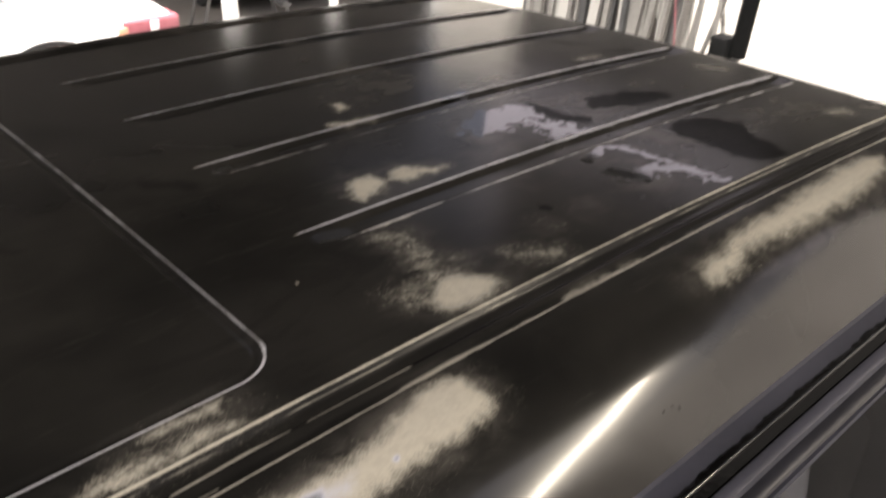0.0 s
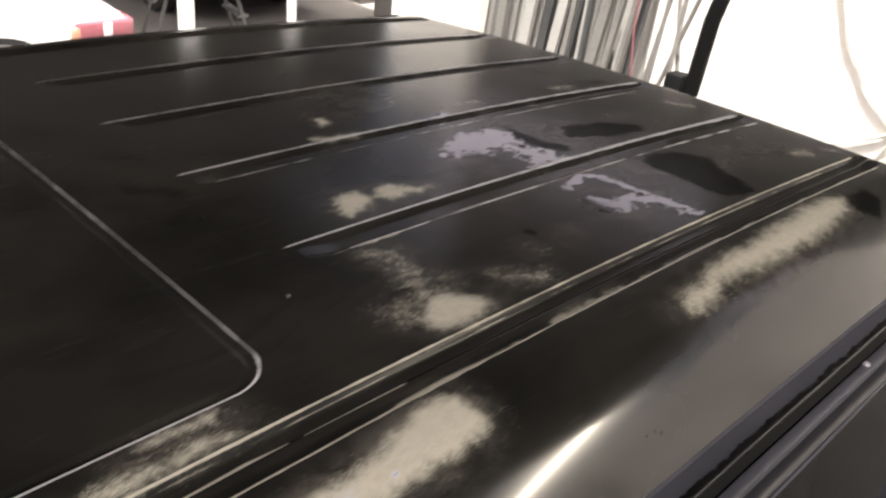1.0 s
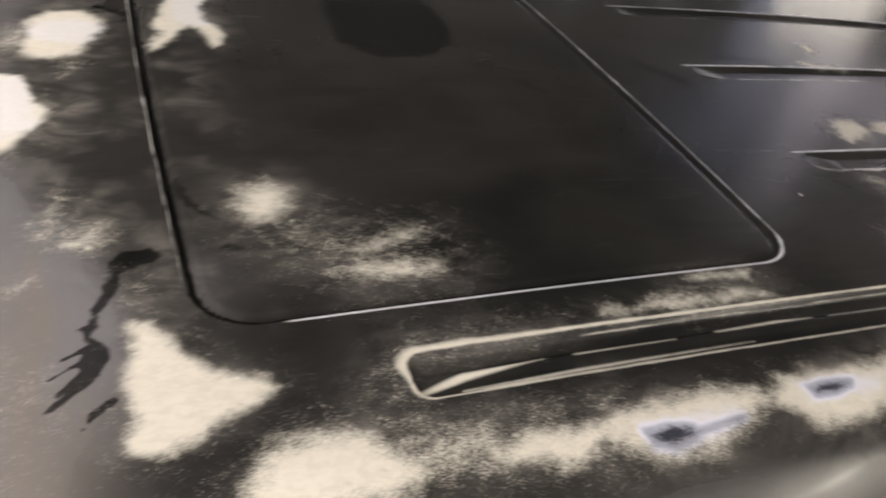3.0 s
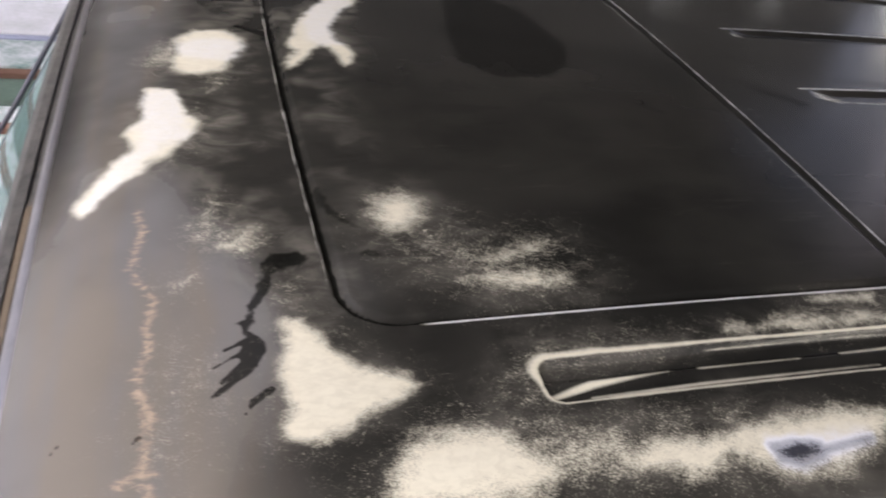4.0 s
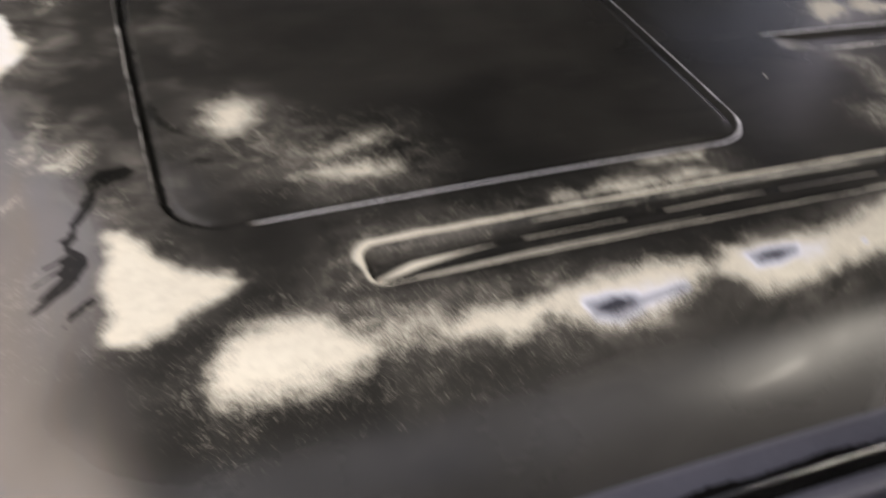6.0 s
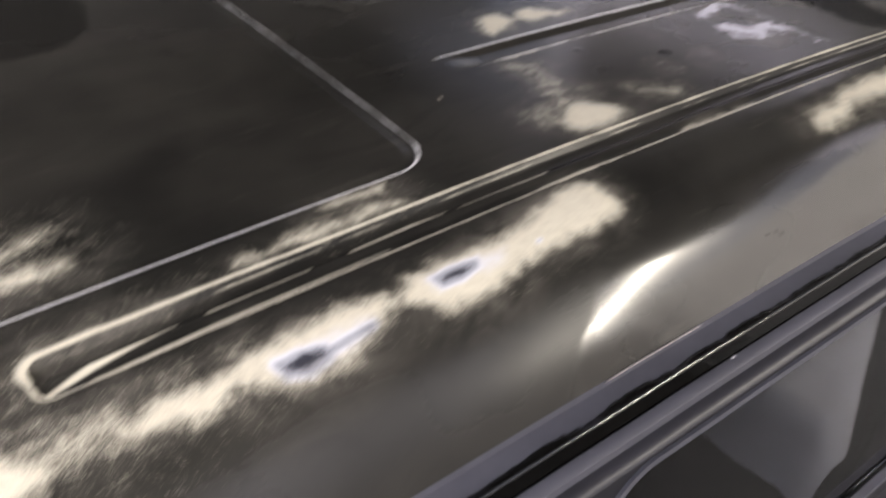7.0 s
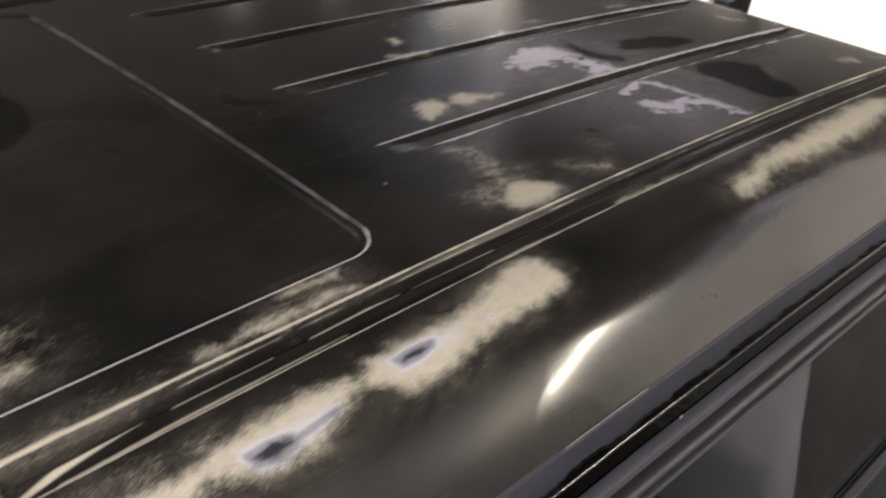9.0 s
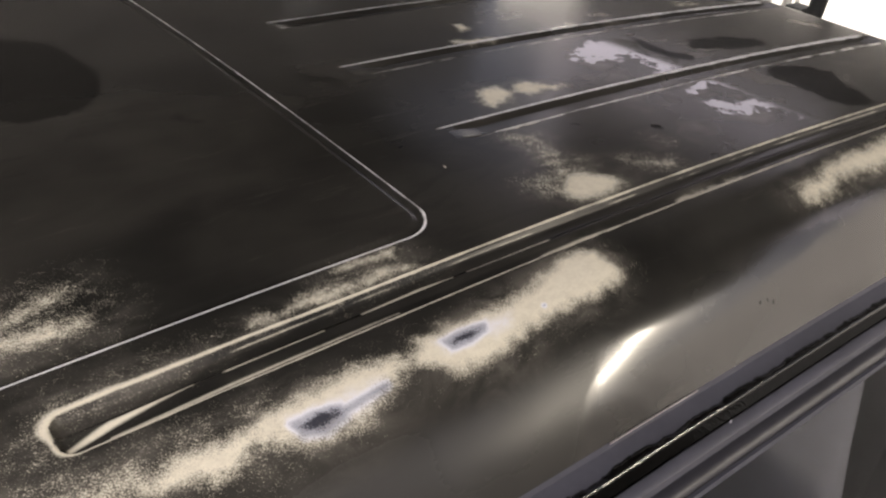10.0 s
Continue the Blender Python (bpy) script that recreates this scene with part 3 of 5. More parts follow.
    s(-0.113, -0.0530, -0.060, -0.0515, 0.0015, 0.0019, 0.0018, fray=0.15, straight=True)
    s(-0.060, -0.0515, -0.030, -0.0525, 0.0018, 0.0006, 0.0018, fray=0.15, straight=True)
    s(-0.016, -0.0530, 0.072, -0.0540, 0.0006, 0.0012, 0.0018, fray=0.15, straight=True)
    s(-0.300, -0.0672, -0.220, -0.0655, 0.0008, 0.0014, 0.0016, 0.95, 0.2, straight=True)
    s(-0.220, -0.0655, -0.09, -0.0650, 0.0014, 0.0006, 0.0016, 0.9, 0.3, straight=True)
    s(0.054, -0.0680, 0.106, -0.0680, 0.0022, 0.0032, 0.0025, 0.95, 0.3, straight=True)
    s(0.106, -0.0680, 0.156, -0.0685, 0.0030, 0.0006, 0.0025, 0.95, 0.3, straight=True)
    s(0.232, -0.0690, 0.276, -0.0690, 0.0042, 0.0036, 0.0035, 0.9, 0.5)
    s(0.276, -0.0690, 0.42, -0.0690, 0.0040, 0.0020, 0.0035, 0.85, 0.5)
    # behind the panel
    blob([(0.133, -0.003), (0.157, 0.013), (0.180, 0.009), (0.192, -0.002), (0.199, -0.014), (0.195, -0.024), (0.175, -0.033), (0.153, -0.033), (0.136, -0.026), (0.131, -0.015)], 0.009, 1.0, 0.75)
    blob([(0.165, 0.103), (0.186, 0.093), (0.188, 0.066), (0.176, 0.030), (0.190, 0.012), (0.130, -0.012), (0.128, 0.010), (0.150, 0.030), (0.165, 0.065)], 0.012, 0.50, 1.2)
    blob([(0.108, 0.024), (0.141, 0.028), (0.160, 0.020), (0.135, -0.014), (0.112, 0.000)], 0.012, 0.48, 1.2)
    s(0.168, 0.098, 0.184, 0.090, 0.005, 0.004, 0.008, 0.72, 1.0)
    s(0.184, 0.086, 0.172, 0.034, 0.005, 0.008, 0.012, 0.62, 1.15)
    s(0.150, 0.034, 0.205, 0.030, 0.003, 0.003, 0.008, 0.50, 1.1)
    blob([(0.236, 0.012), (0.242, -0.008), (0.256, -0.020), (0.275, -0.029), (0.291, -0.014), (0.272, -0.006), (0.25, 0.010)], 0.010, 0.50, 1.25)
    s(0.305, 0.030, 0.312, 0.012, 0.004, 0.003, 0.010, 0.38, 1.2)
    blob([(0.200, 0.192), (0.223, 0.207), (0.240, 0.208), (0.243, 0.186), (0.234, 0.174), (0.220, 0.176), (0.202, 0.167), (0.196, 0.183)], 0.0075, 1.0, 0.9, warp=1.3)
    blob([(0.262, 0.200), (0.279, 0.202), (0.294, 0.190), (0.322, 0.177), (0.302, 0.169), (0.281, 0.172), (0.263, 0.172), (0.252, 0.187)], 0.0075, 1.0, 0.9, warp=1.3)
    blob([(0.334, 0.404), (0.348, 0.403), (0.346, 0.383), (0.330, 0.383)], 0.006, 1.0, 0.9, warp=1.3)
    blob([(0.293, 0.352), (0.314, 0.344), (0.356, 0.341), (0.343, 0.333), (0.304, 0.335), (0.290, 0.340)], 0.006, 0.95, 0.9, warp=1.0)
    for a in ((-0.555, 0.325, -0.549, 0.26, 0.016), (-0.515, 0.435, -0.49, 0.43, 0.02), (-0.366, 0.62, -0.384, 0.47, 0.02), (-0.553, 0.255, -0.597, 0.165, 0.010), (-0.5, 0.70, -0.47, 0.76, 0.026)):
        s(*a[:4], a[4] * 1.7, soft=0.012, top=0.38, key="bare")
    blob([(0.357, -0.115), (0.403, -0.107), (0.436, -0.098), (0.485, -0.095), (0.540, -0.094), (0.612, -0.090), (0.690, -0.086), (0.743, -0.088), (0.779, -0.099), (0.753, -0.114), (0.689, -0.122), (0.636, -0.127), (0.583, -0.127), (0.531, -0.124), (0.480, -0.123), (0.429, -0.119), (0.407, -0.126), (0.374, -0.132), (0.352, -0.126)], 0.010, 0.95, 0.7, warp=0.8)
    blob([(0.33, -0.118), (0.42, -0.097), (0.55, -0.089), (0.76, -0.082), (0.79, -0.105), (0.63, -0.132), (0.48, -0.127), (0.38, -0.138)], 0.010, 0.34, 1.0)
    s(0.573, 0.367, 0.595, 0.364, 0.006, None, 0.010, 0.70, 0.6)
    s(0.771, 0.364, 0.815, 0.362, 0.006, None, 0.012, 0.75, 0.6)
    s(0.918, 0.237, 0.933, 0.213, 0.008, None, 0.014, 0.75, 0.6)
    s(0.885, 0.010, 0.905, 0.005, 0.010, None, 0.016, 0.75, 0.6)
    s(0.957, 0.004, 0.973, -0.016, 0.005, None, 0.010, 0.65, 0.6)
    s(0.067, 0.081, 0.0675, 0.081, 0.0016, None, 0.0015, 1.0, 0.2)
    # worn edges of the pressings
    x, y = w.x0, w.y0
    d = panel_distance(x, y)
    w.band(d - 0.0014, 0.0014, 0.95, x0=-0.40, x1=0.03, y1=0.045, patchy=0.15, bare=0.5)
    w.band(d - 0.0014, 0.0013, 0.75, x0=-0.04, y0=-0.005, y1=0.8, patchy=0.25, seed=9, bare=0.5)
    w.band(d - 0.0016, 0.0011, 0.66, x1=-0.42, y0=0.035, y1=0.8, patchy=0.35, seed=13, bare=0.4)
    # shade in the panel groove, painted as a dark line along its floor
    gully_shade = smooth01((0.0006 - d) / 0.0016) * smooth01((d + 0.0072) / 0.0026) * smooth01((-0.02 - x) / 0.06)
    w.f["soak_shade"] = np.maximum(w.f["soak_shade"], 0.80 * gully_shade)
    sl = slot_distance(x, np.minimum(y, 0.3))
    w.band(sl - 0.0008, 0.0009 + 0.0014 * np.clip(x, 0, 1), 1.0, x1=0.97, y1=-0.055, fade=0.01, patchy=0.1, seed=17)
    w.band(sl - 0.0008, 0.0010 + 0.0005 * np.clip(x, 0, 1), 0.9, x1=0.97, y0=-0.06, y1=0.1, fade=0.004, patchy=0.3, seed=19)
    w.band(y + 0.0680, 0.0007, 0.95, x0=-0.300, x1=0.10, fade=0.02, patchy=0.45, seed=21, fray=0.12)
    w.band(y + 0.0672, 0.0012, 0.75, x0=0.10, x1=0.9, fade=0.05, patchy=0.7, seed=22, fray=0.2)
    w.band(sl + 0.0024, 0.0005, 0.6, x0=-0.3, x1=1.0, y0=-0.05, y1=0.1, fade=0.004, patchy=0.6, seed=27)
    for k, c in enumerate(RIBS):
        w.band(y - c - 0.0170 - 0.0020 * x, 0.0012 + 0.0032 * np.clip(x, 0, 1), (0.92, 0.85, 0.66, 0.62)[k], x0=0.10, x1=0.985, patchy=0.18, seed=40 + k, bare=0.5)
        w.band(y - c + 0.0168 + 0.0015 * x, 0.0010 + 0.0024 * np.clip(x, 0, 1), (0.74, 0.58, 0.36, 0.3)[k], x0=0.12, x1=0.98, patchy=0.5, seed=50 + k, bare=0.4)
    s(0.165, 0.117, 0.215, 0.1165, 0.0035, 0.0022, 0.002, fray=0.2)
    s(0.40, 0.116, 0.56, 0.116, 0.0025, 0.0015, 0.004, 0.75, 0.5)
    # water
    blob([(0.410, 0.250), (0.446, 0.269), (0.474, 0.275), (0.494, 0.272), (0.529, 0.273), (0.529, 0.241), (0.510, 0.211), (0.527, 0.182), (0.533, 0.155), (0.500, 0.150), (0.470, 0.150), (0.480, 0.181), (0.488, 0.207), (0.482, 0.222), (0.450, 0.213), (0.423, 0.218), (0.403, 0.218), (0.412, 0.237)], 0.016, key="wet", warp=1.2)
    blob([(0.436, 0.058), (0.463, 0.063), (0.471, 0.045), (0.499, 0.044), (0.527, 0.034), (0.546, 0.010), (0.541, -0.010), (0.523, -0.012), (0.516, 0.007), (0.510, 0.022), (0.477, 0.021), (0.447, 0.034)], 0.014, key="wet", warp=1.2)
    for a in ((0.513, 0.100, 0.527, 0.073, 0.006, 0.008), (0.527, 0.073, 0.533, 0.030, 0.007, 0.004), (0.453, 0.094, 0.505, 0.108, 0.004, 0.005), (0.46, 0.33, 0.5, 0.34, 0.01), (0.40, 0.235, 0.41, 0.232, 0.006), (0.525, -0.015, 0.545, -0.026, 0.004)):
        s(*a, soft=0.006, key="wet")
    blob([(-0.438, 0.171), (-0.431, 0.167), (-0.431, 0.145), (-0.421, 0.125), (-0.408, 0.106), (-0.422, 0.114), (-0.437, 0.132), (-0.441, 0.147)], 0.004, 0.8, key="damp")
    s(-0.413, 0.081, -0.404, 0.082, 0.003, soft=0.004, key="damp")
    blob([(-0.226, 0.606), (-0.185, 0.622), (-0.137, 0.570), (-0.122, 0.450), (-0.140, 0.396), (-0.175, 0.359), (-0.230, 0.364), (-0.262, 0.400), (-0.253, 0.490)], 0.014, 0.9, key="damp")
    blob([(-0.240, 0.420), (-0.175, 0.456), (-0.130, 0.437), (-0.143, 0.394), (-0.184, 0.358), (-0.231, 0.363), (-0.247, 0.382)], 0.005, 1.0, key="damp")
    for a in ((-0.345, -0.012, -0.315, -0.014, 0.008), (-0.395, -0.022, -0.385, -0.024, 0.003), (-0.10, 0.30, -0.085, 0.28, 0.010), (0.06, 0.33, 0.09, 0.30, 0.016), (0.07, 0.42, 0.10, 0.40, 0.012), (0.18, 0.36, 0.24, 0.352, 0.012)):
        s(*a, soft=0.012, top=0.6, key="damp")
    blob([(-0.478, 0.087), (-0.458, 0.087), (-0.452, 0.079), (-0.457, 0.068), (-0.468, 0.067), (-0.475, 0.065), (-0.480, 0.048), (-0.489, 0.033), (-0.492, 0.017), (-0.501, 0.013), (-0.499, 0.034), (-0.489, 0.049), (-0.485, 0.063), (-0.485, 0.076)], 0.005, 0.78, key="soak_shade", warp=0.35)
    blob([(-0.500, 0.003), (-0.492, 0.008), (-0.488, -0.008), (-0.492, -0.020), (-0.501, -0.028), (-0.507, -0.029), (-0.500, -0.017), (-0.506, -0.010)], 0.003, 0.95, key="soak_shade", warp=0.2)
    s(-0.499, 0.010, -0.494, 0.0, 0.003, 0.004, 0.005, 0.7, key="soak_shade")
    for a in ((-0.496, 0.018, -0.506, 0.018, 0.0020, 0.0005), (-0.498, 0.003, -0.512, -0.004, 0.0020, 0.0008), (-0.496, -0.004, -0.519, -0.018, 0.0024, 0.0010), (-0.498, -0.014, -0.514, -0.029, 0.0036, 0.0016), (-0.500, -0.022, -0.519, -0.040, 0.0034, 0.0010), (-0.487, -0.039, -0.497, -0.046, 0.0026, 0.0028), (-0.497, -0.046, -0.502, -0.055, 0.0026, 0.0008), (-0.467, -0.073, -0.459, -0.073, 0.0012, 0.0010), (-0.507, -0.051, -0.506, -0.052, 0.0011),
              (-0.497, 0.584, -0.474, 0.578, 0.008, 0.007), (-0.480, 0.495, -0.452, 0.470, 0.003, 0.006), (-0.557, -0.062, -0.560, -0.066, 0.0012, 0.0006), (-0.598, -0.058, -0.600, -0.062, 0.0012, 0.0008)):
        s(*a, soft=0.0022, key="soak_shade", straight=True)
    # rear wet spots, the dark reflections in them put into the colour
    blob([(0.633, 0.112), (0.681, 0.110), (0.705, 0.088), (0.738, 0.067), (0.710, 0.047), (0.693, -0.004), (0.679, -0.031), (0.626, -0.030), (0.608, 0.007), (0.613, 0.043), (0.602, 0.079)], 0.010, 0.80, key="soak_shade", warp=1.3)
    blob([(0.620, 0.237), (0.685, 0.229), (0.747, 0.199), (0.741, 0.166), (0.659, 0.171), (0.591, 0.200)], 0.010, 0.74, key="soak_shade", warp=1.0)
    blob([(0.546, 0.276), (0.521, 0.225), (0.525, 0.188), (0.553, 0.162), (0.574, 0.182), (0.550, 0.209), (0.553, 0.261)], 0.007, 0.74, key="soak_shade", warp=0.8)
    blob([(0.783, -0.102), (0.835, -0.098), (0.850, -0.125), (0.806, -0.140), (0.764, -0.122)], 0.008, key="soak_shade", warp=0.7)
    for a in ((0.495, 0.238, 0.512, 0.200, 0.005), (0.825, 0.47, 0.835, 0.43, 0.008), (0.86, 0.38, 0.90, 0.36, 0.008), (0.74, 0.13, 0.84, 0.11, 0.006), (0.33, 0.052, 0.335, 0.040, 0.006), (0.365, 0.270, 0.385, 0.262, 0.004)):
        s(*a, soft=0.010, top=0.8, key="soak_shade")
    w.f["shine"] = smooth01((-0.125 - y) / 0.03) * (1 - 0.3 * smooth01((x - 0.22) / 0.2))
    w.f["dull"] = smooth01((0.018 + 1.4 * (y + 0.176) - x + 0.008 * (fbm(x, y, 40, 85) - 0.5)) / 0.018) * smooth01((-0.135 - y) / 0.02) * (0.75 + 0.5 * fbm(x, y, 18, 83))
    # rust line, and thinned paint with painted sheen across the front
    for a in ((-0.565, 0.146, -0.562, 0.118), (-0.562, 0.118, -0.567, 0.081), (-0.567, 0.081, -0.559, 0.062), (-0.559, 0.062, -0.552, 0.045), (-0.552, 0.045, -0.556, 0.024), (-0.556, 0.024, -0.554, 0.004), (-0.554, 0.004, -0.559, -0.014), (-0.559, -0.014, -0.558, -0.031), (-0.558, -0.031, -0.552, -0.049), (-0.552, -0.049, -0.553, -0.068), (-0.553, -0.068, -0.555, -0.079), (-0.555, -0.079, -0.552, -0.093), (-0.552, -0.093, -0.553, -0.16), (-0.553, -0.082, -0.566, -0.090)):
        s(*a, 0.0026, soft=0.0075, top=0.85, key="rust", straight=True)
    for a in ((0.237, -0.176), (0.224, -0.176), (0.196, -0.170), (0.243, -0.178)):
        s(*a, a[0] + 0.001, a[1], 0.0016, soft=0.0012, key="soak_shade", straight=True)
    # grey sheen of the front slope put into colour, darker at its edge
    back = -0.475 - 0.055 * smooth01((y + 0.02) / 0.26) + 0.06 * (fbm(x, y, 9, 87) - 0.5)
    amount = 0.92 - 0.34 * smooth01((y - 0.02) / 0.30)
    amount = amount - 0.30 * smooth01((-0.603 - x) / 0.03) * smooth01((y - 0.04) / 0.14)
    w.f["thin_sheen"] = np.maximum(w.f["thin_sheen"], amount * smooth01((back - x) / 0.075 + 0.35) * (0.80 + 0.4 * fbm(x, y, 26, 89)))
    s(-0.43, 0.06, -0.42, 0.04, 0.02, 0.02, 0.04, 0.35, key="thin_sheen", straight=True)


def spread(stops):
    """Coordinates between stops, each stretch with its own spacing."""
    out = []
    for (a, step), (c, _) in zip(stops, stops[1:]):
        n = max(1, round((c - a) / step))
        out += [a + (c - a) * i / n for i in range(n)]
    return np.array(out + [stops[-1][0]])


def build_roof():
    xs = spread([(FRONT, 0.003), (-0.46, 0.0018), (-0.435, 0.003), (-0.345, 0.0013), (-0.312, 0.003), (-0.018, 0.0018), (0.008, 0.003), (0.10, 0.0025), (0.17, 0.0035), (0.4, 0.005), (1.03, 0)])
    rib_stops = []
    for c in RIBS:
        rib_stops += [(c - 0.021, 0.0014), (c + 0.022, 0.004)]
    ys = spread([(-0.197, 0.0032), (-0.14, 0.0026), (-0.078, 0.0009), (-0.032, 0.0022), (-0.004, 0.0012), (0.016, 0.003), *rib_stops, (WIDE - 0.016, 0.0016), (WIDE + 0.004, 0.004), (WIDE + 0.032, 0.0018), (WIDE + 0.08, 0.005), (WIDE + 0.197, 0)])
    s, y = np.meshgrid(xs, ys, indexing="ij")
    x = s + (front_edge(y) - FRONT) * smooth01((-0.5 - s) / 0.14)
    z = roof_height(x, y)
    w = Wear(x, y)
    paint_wear(w)
    # sanding dust spreads softly round the bared places
    d = w.f["sand"] * (w.fray > 0.25)
    for _ in range(34):
        for ax in (0, 1):
            p = np.concatenate([d.take([0], ax), d, d.take([-1], ax)], ax)
            m = d.shape[ax]
            d = (p.take(range(m), ax) + 2 * d + p.take(range(2, m + 2), ax)) / 4
    w.f["dust"] = np.clip(d * 1.5, 0, 0.62) * smooth01(fbm(x, y, 14, 91) * 2.4 - 0.5)
    # hazy sanding slurry left at the front of the panel
    slurry = smooth01((x + 0.56) / 0.05) * smooth01((-0.36 - x) / 0.09) * smooth01((y + 0.02) / 0.05) * smooth01((0.78 - y) / 0.2)
    w.f["dust"] = np.maximum(w.f["dust"], 0.62 * slurry * smooth01(fbm(x, y, 21, 93) * 3.2 - 1.0))
    rear = smooth01((x - 0.22) / 0.25) * smooth01((y + 0.03) / 0.05)
    w.f["dust"] = np.maximum(w.f["dust"], 0.26 * rear * smooth01(fbm(x, y, 17, 95) * 3.2 - 1.2))
    n, k = s.shape
    co = np.stack([x, y, z + Z0], -1).reshape(-1, 3)
    idx = np.arange(n * k).reshape(n, k)
    quads = np.stack([idx[:-1, :-1], idx[1:, :-1], idx[1:, 1:], idx[:-1, 1:]], -1).reshape(-1, 4)
    me = bpy.data.meshes.new("roof")
    me.from_pydata(co.tolist(), [], quads.tolist())
    for key, f in list(w.f.items()) + [("fray", w.fray)]:
        me.attributes.new(key, "FLOAT", "POINT").data.foreach_set("value", f.astype(np.float32).ravel())
    me.polygons.foreach_set("use_smooth", [True] * len(me.polygons))
    me.materials.append(ROOF)
    me.update()
    return new("roof_panel", me)


def mirror_y(points):
    return [(x, WIDE - y, z) for x, y, z in points]


def rail(name, profile, x0, x1, mat, parent, far=False, steps=60, label="", wave=None):
    """A long pressing along the side of the roof, following its fore-and-aft curve; profile: (y, height over the roof's edge)."""
    rings = []
    for i in range(steps + 1):
        x = x0 + (x1 - x0) * i / steps
        z = float(base_height(np.array(x), np.array(-0.197)))
        pts = []
        for j, (y, h) in enumerate(profile):
            if wave and j in wave:
                y = y + 0.0034 * (noise.noise((x * 22, 0, 0)) + 0.5 * noise.noise((x * 90, 0, 3)) + 0.35 * noise.noise((x * 230, 0, 5)))
            pts.append((x, y, Z0 + z + h))
        rings.append(mirror_y(pts) if far else pts)
    return part(name, loft(rings), mat, parent, label)


vehicle = thing("off_road_vehicle", "black off-road vehicle with a ribbed roof being sanded to primer", "vehicle")
roof = build_roof()
roof.parent = vehicle
roof["label"] = "ribbed black roof sanded through to cream primer"
for far in (False, True):
    rail("gutter_floor", [(-0.1965, 0.0), (-0.1985, -0.005), (-0.210, -0.0075), (-0.2325, -0.0075), (-0.2325, -0.012), (-0.196, -0.012)], -0.60, 1.03, GREYBODY, vehicle, far)
    rail("gutter_seal", [(-0.2122, -0.0074), (-0.2140, -0.0064), (-0.2188, -0.0050), (-0.2198, -0.0034), (-0.2206, -0.0029), (-0.2214, -0.0034), (-0.2224, -0.0052), (-0.2310, -0.0050), (-0.2328, -0.0074)], -0.60, 1.03, SEALANT, vehicle, far, 520, "glossy black sealant bead", wave=(0, 1))
    rail("drip_rail", [(-0.2330, -0.0076), (-0.2331, -0.0042), (-0.2337, -0.0034), (-0.2350, -0.0031), (-0.2400, -0.0040), (-0.2430, -0.0060), (-0.2440, -0.0125), (-0.2330, -0.0125)], -0.61, 1.03, GREYBODY, vehicle, far, label="worn grey-violet drip rail")
    rail("door_top_frame", [(-0.225, -0.0130), (-0.2470, -0.0131), (-0.2500, -0.0136), (-0.2525, -0.0148), (-0.2543, -0.0166), (-0.2550, -0.0190), (-0.225, -0.0190)], -0.61, 1.02, RAILPAINT, vehicle, far)


# thin steel strip, also standing in for the glint on this edge
edge = [(x, -0.1978, Z0 + float(base_height(np.array(x), np.array(-0.197))) - 0.0004) for x in np.linspace(0.012, 0.118, 16)]
part("worn_edge_glint", tube(edge, 0.0009, 6), STEEL, vehicle, "gutter edge rubbed to bright steel, with its glint built in")
for x, y, r in ((0.553, -0.2366, 0.0036), (0.112, -0.2348, 0.0007)):
    z = Z0 + float(base_height(np.array(x), np.array(-0.197))) - 0.0034
    bolt = [[(x + k * r * math.cos(a), y + k * r * math.sin(a), z + h) for a in (2 * math.pi * i / 12 for i in range(12))] for k, h in ((1.0, -0.002), (1.0, 0.0010), (0.75, 0.0024), (0.25, 0.0030))]
    part("rail_bolt", loft(bolt), CLEARLAMP, vehicle, "small pale bolt head on the drip rail")


def side_y(z):
    """The side's lean: its distance out from the edge of the roof, by height."""
    return -0.2455 - 0.1 * (1.58 - z) if z > 1.2 else -0.2835 - 0.03 * (1.2 - z)


def side_plate(name, outer, inner, mat, parent, far, thick=0.03, label=""):
    """A plate in the side's plane, with one rounded opening; outer and inner hold as many (x, z) points."""
    bm = bmesh.new()
    rings = []
    for loop, deep in ((outer, 0), (inner, 0), (inner, thick), (outer, thick)):
        pts = [(x, side_y(z) + deep, z) for x, z in loop]
        rings.append([bm.verts.new(p) for p in (mirror_y(pts) if far else pts)])
    k = len(outer)
    for a, c in zip(rings, rings[1:] + rings[:1]):
        for i in range(k):
            bm.faces.new((a[i], a[(i + 1) % k], c[(i + 1) % k], c[i]))
    return part(name, bm, mat, parent, label)


def outer_of(inner, x0, x1, z0, z1):
    """Points on a rectangle facing those of an inner loop."""
    cx, cz = (x0 + x1) / 2, (z0 + z1) / 2
    w, h = (x1 - x0) / 2, (z1 - z0) / 2
    out = []
    for x, z in inner:
        dx, dz = (x - cx) / w, (z - cz) / h
        m = max(abs(dx), abs(dz))
        out.append((cx + dx / m * w, cz + dz / m * h))
    return out


def pane(name, loop, mat, parent, far, inset=0.012, thick=0.005):
    bm = bmesh.new()
    rings = []
    for deep in (inset, inset + thick):
        pts = [(x, side_y(z) + deep, z) for x, z in loop]
        rings.append([bm.verts.new(p) for p in (mirror_y(pts) if far else pts)])
    k = len(loop)
    for i in range(k):
        bm.faces.new((rings[0][i], rings[0][(i + 1) % k], rings[1][(i + 1) % k], rings[1][i]))
    bm.faces.new(rings[0])
    bm.faces.new(rings[1])
    ob = part(name, bm, mat, parent)
    ob.visible_shadow = False
    return ob


